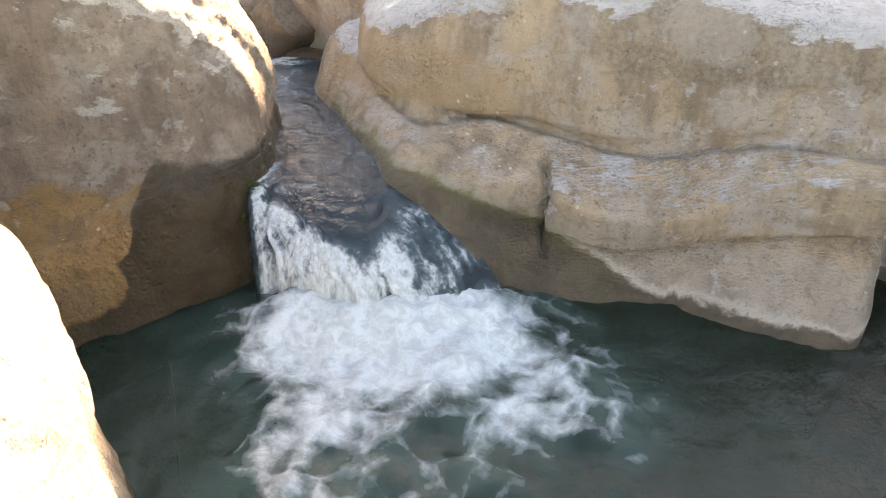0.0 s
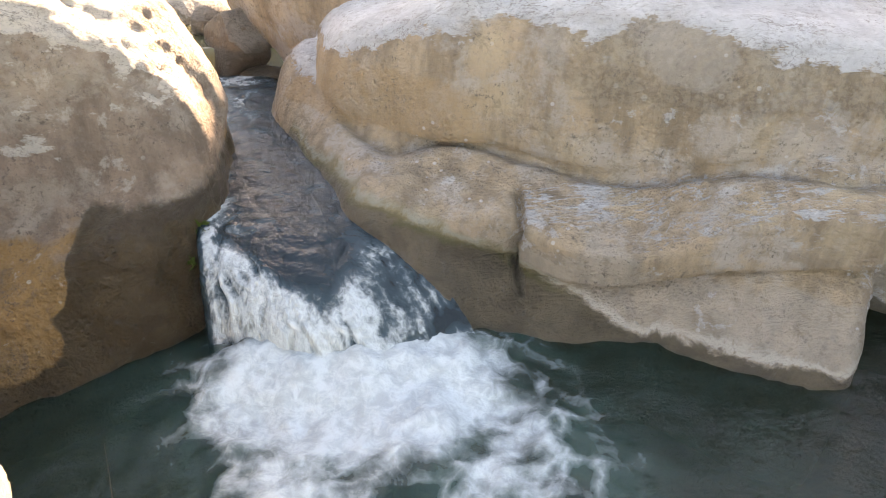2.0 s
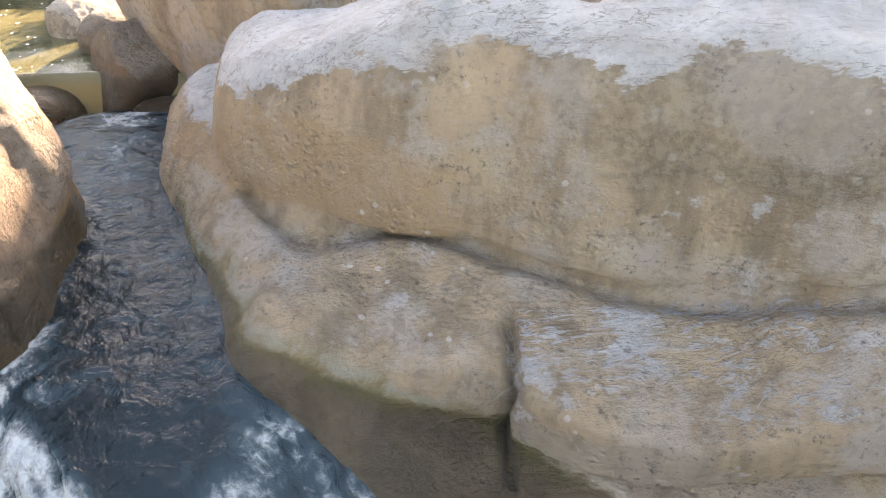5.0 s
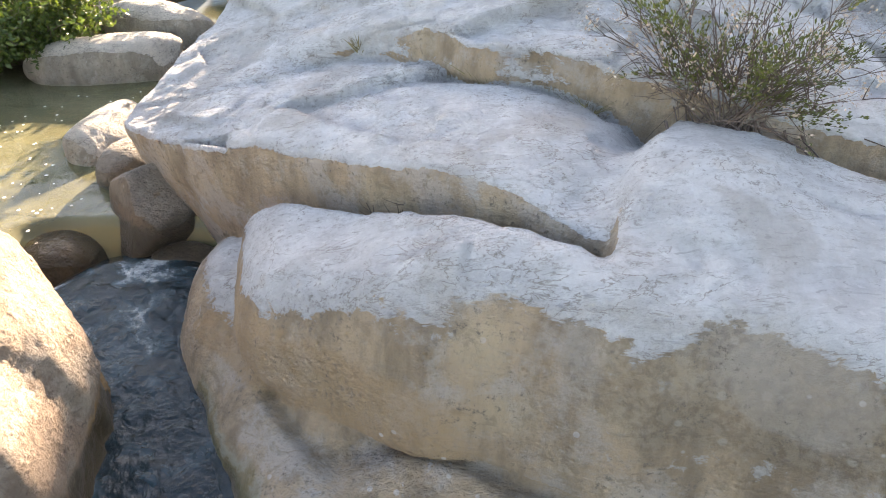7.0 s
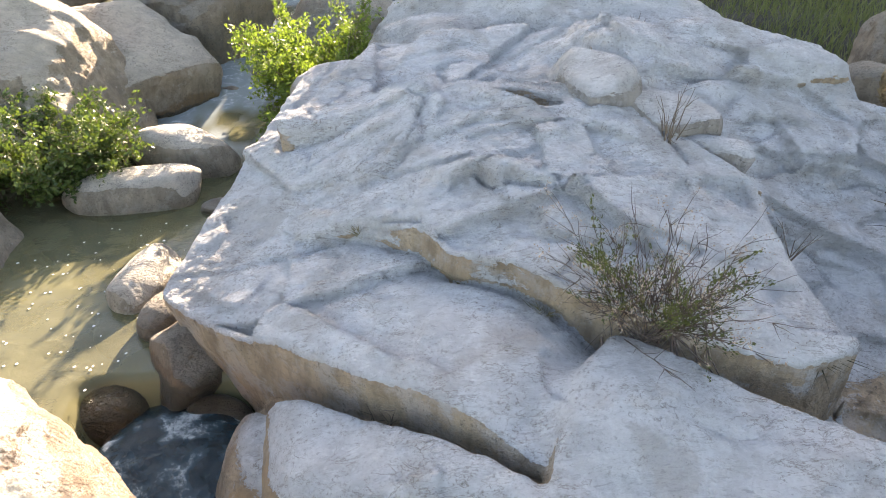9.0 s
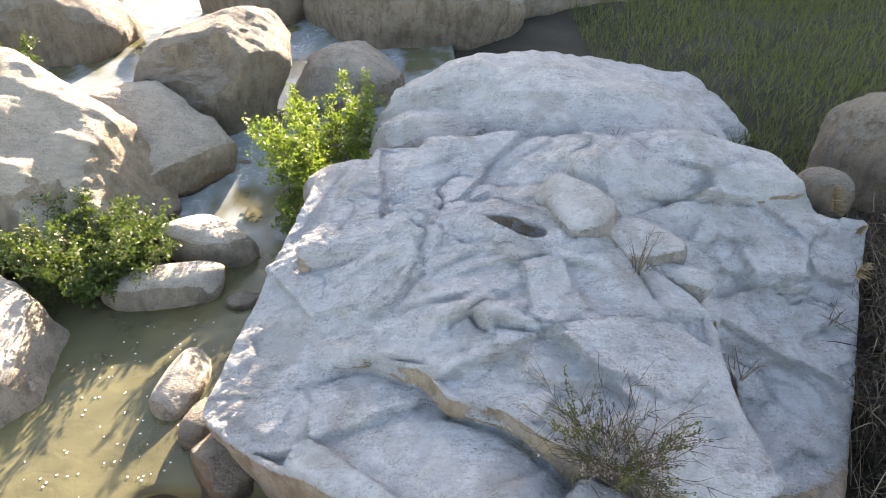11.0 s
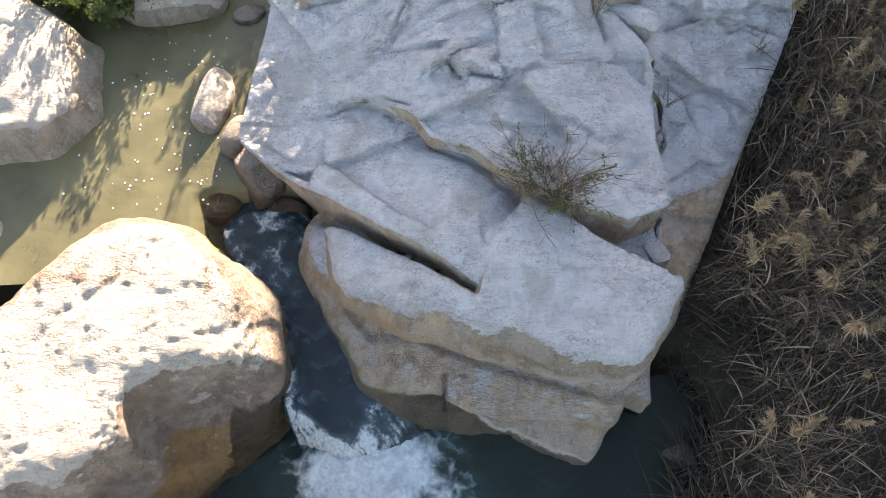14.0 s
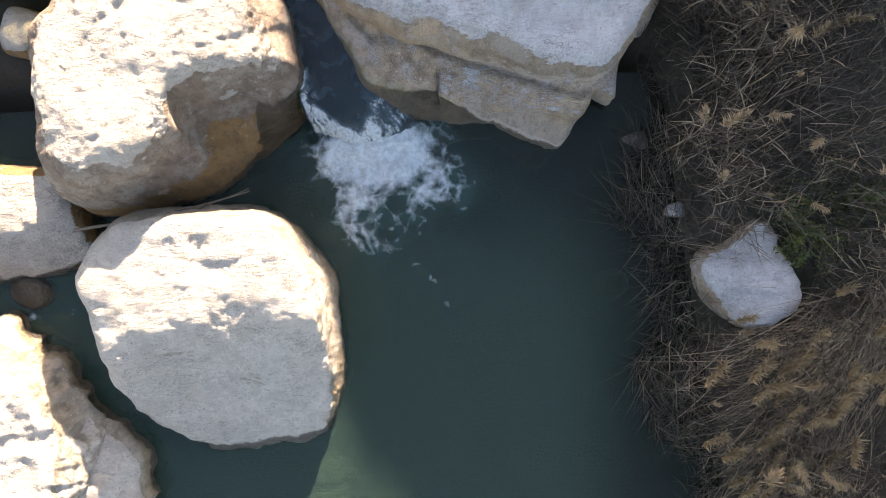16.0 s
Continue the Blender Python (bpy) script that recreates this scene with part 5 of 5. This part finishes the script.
def leaf_mesh(name, centres, ways, size):
    """Small folded pointed leaves: two quads each, a midrib fold between."""
    k = len(centres)
    w = ways / np.maximum(np.linalg.norm(ways, axis=1, keepdims=True), 1e-6)
    s = np.cross(w, RNG.normal(size=(k, 3)))
    s /= np.maximum(np.linalg.norm(s, axis=1, keepdims=True), 1e-6)
    u = np.cross(s, w)
    z = np.asarray(size).reshape(-1, 1)
    tail, head = centres, centres + w * z
    mid = centres + w * z * 0.45 - u * z * 0.06
    a, b = mid + s * z * 0.26 + u * z * 0.09, mid - s * z * 0.26 + u * z * 0.09
    v = np.stack([tail, mid, head, a, b], 1).reshape(-1, 3)
    f = np.array([[0, 1, 2, 3], [0, 4, 2, 1]])
    q = (f[None] + (np.arange(k) * 5)[:, None, None]).reshape(-1, 4)
    return mesh_from(name, v, q, False)


def bush(at, radius, label, seed, density=1.0, leaf=0.055, leaves=None):
    """A leafy bush: arching stems and many small leaves in uneven sprays."""
    rng = np.random.default_rng(seed)
    ob = thing("bush", at, label, "bush")
    stems, c, w = [], [], []
    for _ in range(int(46 * density)):
        a = rng.uniform(0, 2 * math.pi)
        lift = rng.uniform(0.25, 1.3)
        way = np.array([math.cos(a) * radius[0], math.sin(a) * radius[1], lift * radius[2]])
        l = np.linalg.norm(way) * rng.uniform(0.6, 1.08)
        p = twig((rng.normal(0, 0.12 * radius[0]), rng.normal(0, 0.12 * radius[1]), 0), way, l, 0.5, 8)
        stems = [(p, 0.011, 0.003)]
        for _ in range(int(5 + 4 * density)):
            i = rng.integers(3, 8)
            spray = twig(p[i], (p[i] - p[i - 1]) + rng.normal(0, 0.10, 3), rng.uniform(0.15, 0.36), 0.5, 6)
            stems.append((spray, 0.004, 0.0015))
            for s in spray[1:]:
                for _ in range(6):
                    c.append(s + rng.normal(0, 0.028, 3))
                    w.append(rng.normal(0, 1, 3) + np.array([0, 0, 0.35]))
        v, q = tubes(stems)
        part("stem", mesh_from("stem", v, q), M_BARK, ob)
    part("foliage", leaf_mesh("foliage", np.array(c), np.array(w), rng.uniform(0.6, 1.35, len(c)) * leaf), leaves or M_LEAF, ob, "fresh green pointed leaves", "stuff")
    return ob


def tuft(at, height, spread, count, material, label, category="grass tuft", name="grass_tuft", group="", width=0.004):
    ob = thing(name, at, label, category, group)
    base = np.stack([RNG.normal(0, spread * 0.25, count), RNG.normal(0, spread * 0.25, count), np.full(count, -0.05)], 1)
    tip = base + np.stack([RNG.normal(0, spread, count), RNG.normal(0, spread, count), height * RNG.uniform(0.5, 1.1, count)], 1)
    v, q = blades(base, tip, width * RNG.uniform(0.6, 1.3, count), 0.12)
    part("blade_mass", mesh_from("blade_mass", v, q, False), material, ob, "", "stuff")
    return ob


# shrub on the large rock
def rock_shrub(at):
    ob = thing("shrub", at, "wiry half-dry shrub with green tips rooted in a rock cleft", "shrub")
    rng = np.random.default_rng(17)
    stems, lc, lw, sc, sw = [], [], [], [], []
    for k in range(84):
        a = rng.uniform(-0.45, 1.0) * math.pi if k % 4 else rng.uniform(-1, 1) * math.pi
        flat = rng.uniform(0.25, 1.5)
        p = twig((rng.normal(0, 0.10), rng.normal(0, 0.07), -0.05), (math.cos(a) * flat, math.sin(a) * flat * 0.8, rng.uniform(0.55, 1.35)), rng.uniform(0.3, 0.85), 0.45, 8)
        stems = [(p, 0.0052, 0.0012)]
        green, seeds = rng.random() < 0.17, rng.random() < 0.36
        for _ in range(7):
            i = rng.integers(3, 8)
            t = twig(p[i], (p[i] - p[i - 1]) * 8 + rng.normal(0, 0.45, 3), rng.uniform(0.10, 0.30), 0.4, 5)
            stems.append((t, 0.003, 0.001))
            if green:
                for s in t[1:]:
                    for _ in range(8):
                        lc.append(s + rng.normal(0, 0.012, 3))
                        lw.append(t[-1] - t[0] + rng.normal(0, 0.06, 3) + np.array([0, 0, 0.08]))
            elif seeds:
                for _ in range(12):
                    sc.append(t[-1] + rng.normal(0, 0.025, 3))
                    sw.append(rng.normal(0, 1, 3))
        v, q = tubes(stems)
        part("branch", mesh_from("branch", v, q), M_TWIG, ob)
    for k in range(9):                      # bare roots that hang over the edge
        v, q = tubes([(twig((rng.normal(0, 0.2), -0.08, 0), (rng.normal(0.2, 0.5), -0.8, -0.35), rng.uniform(0.3, 0.6), 0.6, 7), 0.009, 0.003)])
        part("root", mesh_from("root", v, q), M_TWIG, ob)
    part("foliage", leaf_mesh("foliage", np.array(lc), np.array(lw), rng.uniform(0.014, 0.030, len(lc))), M_OLIVE, ob, "narrow green leaves at the tips", "stuff")
    part("seed_fluff", leaf_mesh("seed_fluff", np.array(sc), np.array(sw), rng.uniform(0.012, 0.024, len(sc))), M_SEED, ob, "pale pinkish dry seed heads", "stuff")
    return ob


tuft((2.95, 5.62, 1.66), 0.10, 0.10, 120, M_GRASS, "low green grass on the edge of a rock block")
tuft((-1.27, 9.63, 0.80), 0.40, 0.12, 60, M_DRYGRASS, "dry seeding grass between rock and stream")
rock_shrub((1.88, 5.66, 1.78))
bush((-3.75, 9.6, 0.85), (0.85, 0.75, 0.75), "dark green leafy bush at the edge of the upper pool", 5, 1.5)
bush((-0.75, 12.0, 1.0), (1.05, 1.25, 0.85), "bright sunlit green bush between stream and rock", 6, 1.7, 0.06, M_SUNLEAF)
bush((-1.05, 10.75, 0.8), (0.4, 0.6, 0.5), "trailing green spray over the stream bank", 8, 0.5, 0.055, M_SUNLEAF)
bush((-7.2, 14.2, 1.2), (1.0, 0.9, 0.9), "olive-brown bush on the far bank", 9, 0.8)
bush((5.75, 1.75, 0.45), (0.7, 0.6, 0.35), "low green leafy plant among the dry reeds", 11, 0.7, 0.045)


def dry_twigs(at, height, count, label, spread=0.35):
    ob = thing("dry_plant", at, label, "dry plant")
    for _ in range(count):
        p = twig((RNG.normal(0, 0.03), RNG.normal(0, 0.03), -0.06), (RNG.normal(0, spread), RNG.normal(0, spread), 1), height * RNG.uniform(0.5, 1), 0.3, 7)
        stems = [(p, 0.007, 0.002)]
        for _ in range(3):
            i = RNG.integers(2, 6)
            stems.append((twig(p[i], (p[i + 1] - p[i]) * 6 + RNG.normal(0, 0.25, 3), height * RNG.uniform(0.15, 0.35), 0.4, 5), 0.003, 0.001))
        v, q = tubes(stems)
        part("twig", mesh_from("twig", v, q), M_BARK, ob)
    return ob


dry_twigs((2.68, 7.78, 2.12), 0.62, 9, "upright bare twigs growing from a crack", 0.22)
dry_twigs((3.55, 6.95, 1.42), 0.4, 8, "dark bare twigs in the cleft of the rock", 0.6)
dry_twigs((2.9, 10.1, 2.35), 0.5, 5, "bare dead stem leaning on the limestone dome", 0.5)
dry_twigs((0.12, 5.32, 1.25), 0.5, 4, "thin bare weed standing in the slot", 0.25)
dry_twigs((-1.25, 9.45, 0.9), 0.55, 16, "pale dry seed plant at the stream's edge", 0.35)
dry_twigs((4.9, 7.7, 1.5), 0.3, 7, "small dead weed on the pale slab", 0.5)
dry_twigs((-6.6, 12.4, 1.0), 0.8, 14, "dry brown weed on the far bank", 0.4)
tuft((0.72, 6.36, 1.70), 0.24, 0.11, 90, M_DRYGRASS, "yellowed grass tuft at the foot of a rock step")
tuft((-0.07, 6.98, 1.76), 0.15, 0.06, 40, M_DRYGRASS, "small dry grass tuft in a crack")
tuft((0.18, 5.21, 1.22), 0.16, 0.10, 70, M_SEDGE, "green grass tuft in the slot of the rock")
tuft((0.62, 4.97, 1.35), 0.10, 0.06, 40, M_SEDGE, "small green grass tuft in the slot")
tuft((0.05, 9.55, 2.0), 0.12, 0.05, 30, M_DRYGRASS, "small dry grass tuft between pale blocks")
tuft((3.0, 5.55, 1.66), 0.08, 0.16, 70, M_SEDGE, "flat cushion of moss and grass on a block")
tuft((1.25, 5.95, 1.70), 0.16, 0.09, 50, M_DRYGRASS, "thin dry grass along the rock step")
for k, (px, py, pz) in enumerate([(-1.22, 3.83, 0.52), (-1.25, 3.68, 0.40)]):
    weed = thing("weed", (px, py, pz), "small green rosette weed clinging to the boulder", "weed", "weeds on the boulder")
    for w in RNG.normal(0, 1, (13, 3)) + np.array([0.5, -0.8, 0.3]):
        part("leaf", leaf_mesh("leaf", RNG.normal(0, 0.012, (1, 3)), w[None], RNG.uniform(0.04, 0.085, 1)), M_LEAF, weed)


# ---- reed bed on the right bank ----
def bank(x, y):
    return np.maximum(bed(x, y), 0.0)


def plume_mesh(name, seed):
    rng = np.random.default_rng(seed)
    k = 220
    s = rng.uniform(0, 1, k)
    base = np.stack([0.10 * s * s, 0 * s, 0.34 * s], 1)
    out = rng.normal(0, 1, (k, 3)) * 0.07 * (1 - 0.65 * s)[:, None] + np.array([0.08, 0, 0.06])
    v, q = blades(base, base + out, np.full(k, 0.008), 0.3, 2)
    me = mesh_from(name, v, q, False)
    me.materials.append(M_PLUME)
    return me


def reed_meshes(seed):
    """One dry stem and the leaves that hang from it."""
    rng = np.random.default_rng(seed)
    p = twig((0, 0, -0.05), (rng.normal(0.04, 0.16), rng.normal(0, 0.16), 1.0), rng.uniform(1.3, 1.9), 0.25, 7)
    v, q = tubes([(p, 0.0065, 0.003)], 3)
    stem = mesh_from("stem", v, q)
    stem.materials.append(M_REED)
    i = rng.integers(1, 6, 7)
    lb = p[i]
    v, q = blades(lb, lb + rng.normal(0, 0.24, (7, 3)) + np.array([0, 0, 0.12]), np.full(7, 0.007), 0.5)
    leaf = mesh_from("leaf_tuft", v, q, False)
    leaf.materials.append(M_STRAW)
    return stem, leaf, p


PLUMES = [plume_mesh("plume", 40 + k) for k in range(5)]
REEDS = [reed_meshes(60 + k) for k in range(14)]


def reed_clump(px, py, seed, tall=1.0):
    """A stand of dry reeds: each stem with hanging leaves, some with a feathery plume."""
    rng = random.Random(seed)
    z = float(bank(np.array(px), np.array(py)))
    ob = thing("reed_clump", (px, py, z), "stand of dry straw-coloured reeds with feathery plumes", "reeds", "reed bed")
    for k in range(22):
        stem_mesh, leaf, p = REEDS[rng.randrange(len(REEDS))]
        stem = new("stem", stem_mesh)
        stem.matrix_local = pose(rng.gauss(0, 0.28), rng.gauss(0, 0.28), 0, rng.gauss(0, 9), rng.gauss(4, 9), rng.uniform(0, 360)) @ Matrix.Scale(tall * rng.uniform(0.6, 1.1), 4)
        stem.parent = ob
        tuft_part = new("leaf_tuft", leaf)
        tuft_part.parent = stem
        tagged(tuft_part, kind="stuff")
        if k < 2 + seed % 2:
            head = new("plume", PLUMES[rng.randrange(len(PLUMES))])
            d = Vector(p[-1] - p[-2])
            head.matrix_local = Matrix.Translation(p[-1]) @ d.to_track_quat("Z", "X").to_matrix().to_4x4() @ pose(0, 0, 0, 0, rng.uniform(0, 35), rng.uniform(0, 360)) @ Matrix.Scale(rng.uniform(0.6, 1.1), 4)
            head.parent = stem
    return ob


spots = random.Random(5)
for k in range(66):
    py = spots.uniform(-2.6, 9.0) if k < 42 else spots.uniform(3.6, 9.2)
    edge = 3.95 + 0.30 * max(0, py - 3.0) + 0.12 * max(0, py - 5) + 0.25 * max(0, -py)
    px = edge + abs(spots.gauss(0, 1.3 if k < 42 else 0.7)) + 0.15
    if math.hypot(px - 4.72, py - 0.98) > 1.0 and math.hypot(px - 7.7, py - 10.3) > 1.9:
        reed_clump(px, py, 200 + k, spots.uniform(0.75, 1.1))

# pale tussock whose stems hang out over the pool
def tussock(at, way, count, reach, seed):
    rng = np.random.default_rng(seed)
    z = float(bank(np.array(at[0]), np.array(at[1])))
    ob = thing("reed_clump", (at[0], at[1], z), "pale arching tussock of dry reeds with full buff plumes", "reeds", "reed bed")
    turn = math.atan2(way[1], way[0]) + rng.normal(0, 0.38, count)
    length = reach * rng.uniform(0.45, 1.1, count)
    base = np.stack([rng.normal(0, 0.42, count), rng.normal(0, 0.42, count), np.full(count, -0.05)], 1)
    tip = base + np.stack([np.cos(turn) * length, np.sin(turn) * length, rng.uniform(0.45, 1.15, count)], 1)
    v, q = blades(base, tip, 0.0046 * rng.uniform(0.6, 1.4, count), 0.30, 6)
    part("blade_mass", mesh_from("blade_mass", v, q, False), M_PALE, ob, "long pale arching straw blades", "stuff")
    for k in rng.choice(count, count // 30, replace=False):
        head = part("plume", PLUMES[k % len(PLUMES)], M_PLUME, ob)
        p, d = Vector(base[k] + 0.8 * (tip[k] - base[k])), Vector((*(tip[k] - base[k])[:2], 0.1))
        head.matrix_local = Matrix.Translation(p) @ d.to_track_quat("Z", "X").to_matrix().to_4x4() @ Matrix.Scale(rng.uniform(0.7, 1.15), 4)
    return ob


for k, (at, way, count, reach) in enumerate([((5.9, -0.15), (-1.0, -0.35), 620, 1.7), ((5.6, -1.5), (-0.9, -0.5), 420, 1.5), ((6.6, 0.2), (-0.8, -0.6), 360, 1.6), ((4.9, 4.9), (0.7, 0.6), 260, 0.9), ((5.5, 6.1), (0.6, 0.8), 300, 0.9), ((6.2, 7.3), (0.6, 0.8), 300, 0.9), ((5.9, 4.7), (0.8, 0.3), 200, 0.8)]):
    tussock(at, way, count, reach, 300 + k)

# lodged old stems and sedge that cover the bank
def mat(name, count, material, label, low, high, reach, seed, width):
    rng = np.random.default_rng(seed)
    y = rng.uniform(-3.6, 9.6, count)
    edge = 3.35 + 0.30 * np.maximum(0, y - 3.6) + 0.10 * np.maximum(0, y - 5) + 0.22 * np.maximum(0, -y) + 0.25 * np.sin(y * 2.3) + 0.12 * np.sin(y * 6.1)
    x = edge + np.abs(rng.normal(0, 2.2, count))
    keep = (np.hypot(x - 4.72, y - 0.98) > 0.68) & (np.hypot(x - 7.7, y - 10.3) > 1.6)
    x, y = x[keep], y[keep]
    k = len(x)
    z = bank(x, y) + rng.uniform(low, high, k) * step(0, 0.6, x - edge[keep])
    base = np.stack([x, y, z], 1)
    flow = np.stack([np.sin(x * 1.1 + y * 0.7) * 0.5 + 0.25, np.cos(x * 0.8 - y * 1.2) * 0.5, 0 * x], 1)
    tip = base + (flow + rng.normal(0, 0.55, (k, 3))) * reach * rng.uniform(0.5, 1.3, (k, 1)) * np.array([1, 1, 0.45]) + np.array([0, 0, 0.22 * reach])
    v, q = blades(base, tip, width * rng.uniform(0.6, 1.4, k), 0.18, 4, rng.normal(0, 0.10, (k, 3)) * reach)
    ob = new(name, mesh_from(name, v, q, False))
    ob.data.materials.append(material)
    return tagged(ob, label, "reeds", kind="stuff")


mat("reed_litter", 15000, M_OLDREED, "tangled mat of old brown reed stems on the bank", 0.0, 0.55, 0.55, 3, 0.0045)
mat("dry_reed_leaves", 6000, M_STRAW, "loose straw-coloured reed leaves lying over the mat", 0.25, 0.85, 0.55, 4, 0.004)
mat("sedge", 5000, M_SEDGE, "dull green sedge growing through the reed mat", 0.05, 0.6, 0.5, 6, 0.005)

# meadow beyond the rock
rng = np.random.default_rng(12)
k = 26000
x, y = rng.uniform(4.5, 17, k), rng.uniform(10.2, 24, k)
base = np.stack([x, y, bed(x, y) - 0.03], 1)
tip = base + np.stack([rng.normal(0, 0.10, k), rng.normal(0, 0.10, k), rng.uniform(0.12, 0.42, k)], 1)
v, q = blades(base, tip, rng.uniform(0.006, 0.014, k), 0.1, 2)
meadow = new("meadow_grass", mesh_from("meadow_grass", v, q, False))
meadow.data.materials.append(M_GRASS)
tagged(meadow, "long green grass of the riverside meadow", "grass", kind="stuff")

# foam flecks that drift on the upper pool
rng = np.random.default_rng(22)
V, Q = [], []
for i in range(100):
    c = np.array([rng.uniform(-4.2, -1.9), rng.uniform(6.0, 8.9), 0.768])
    if i % 3:
        c[:2] = np.array([-2.6 + 0.5 * math.sin(i * 1.7), 6.3 + 2.4 * ((i * 37) % 100) / 100]) + rng.normal(0, 0.14, 2)
    r = rng.uniform(0.005, 0.016)
    ring = [c + np.array([r * math.cos(a) * rng.uniform(0.7, 1.2), r * math.sin(a) * rng.uniform(0.7, 1.2), 0]) for a in np.linspace(0, 2 * math.pi, 8, endpoint=False)]
    o = len(V)
    V += ring + [c + np.array([0, 0, 0.4 * r])]
    Q += [[o + a, o + (a + 1) % 8, o + 8] for a in range(8)]
n = Nodes("fleck_foam")
M_FLECK = n.done(n.mix(n.noise(60, 3), (0.75, 0.74, 0.68), (0.6, 0.6, 0.55)), 0.6)
flecks = new("foam_flecks", mesh_from("foam_flecks", np.array(V), np.array(Q)))
flecks.data.materials.append(M_FLECK)
tagged(flecks, "small white foam flecks drifting on the olive pool", "foam", kind="stuff")

# drift branch between the two cream boulders, and a lone stalk
branch = thing("driftwood", (-3.0, 2.32, 0.55), "bleached forked branch wedged between two boulders", "driftwood")
v, q = tubes([(twig((-1.3, -0.12, 0.12), (1, 0.10, 0.02), 2.4, 0.12, 9), 0.022, 0.007), (twig((0.2, 0.02, 0.1), (1, 0.22, 0.05), 0.9, 0.2, 6), 0.012, 0.004)], 6)
part("limb", mesh_from("limb", v, q), M_BARK, branch)
stalk = thing("grass_stalk", (-1.28, 2.15, 0.0), "single dry stalk leaning beside the boulder", "grass stalk")
v, q = tubes([(twig((0, 0, -0.2), (0.12, 0.1, 1), 0.75, 0.15, 7), 0.004, 0.0015)], 4)
part("stem", mesh_from("stem", v, q), M_STRAW, stalk)
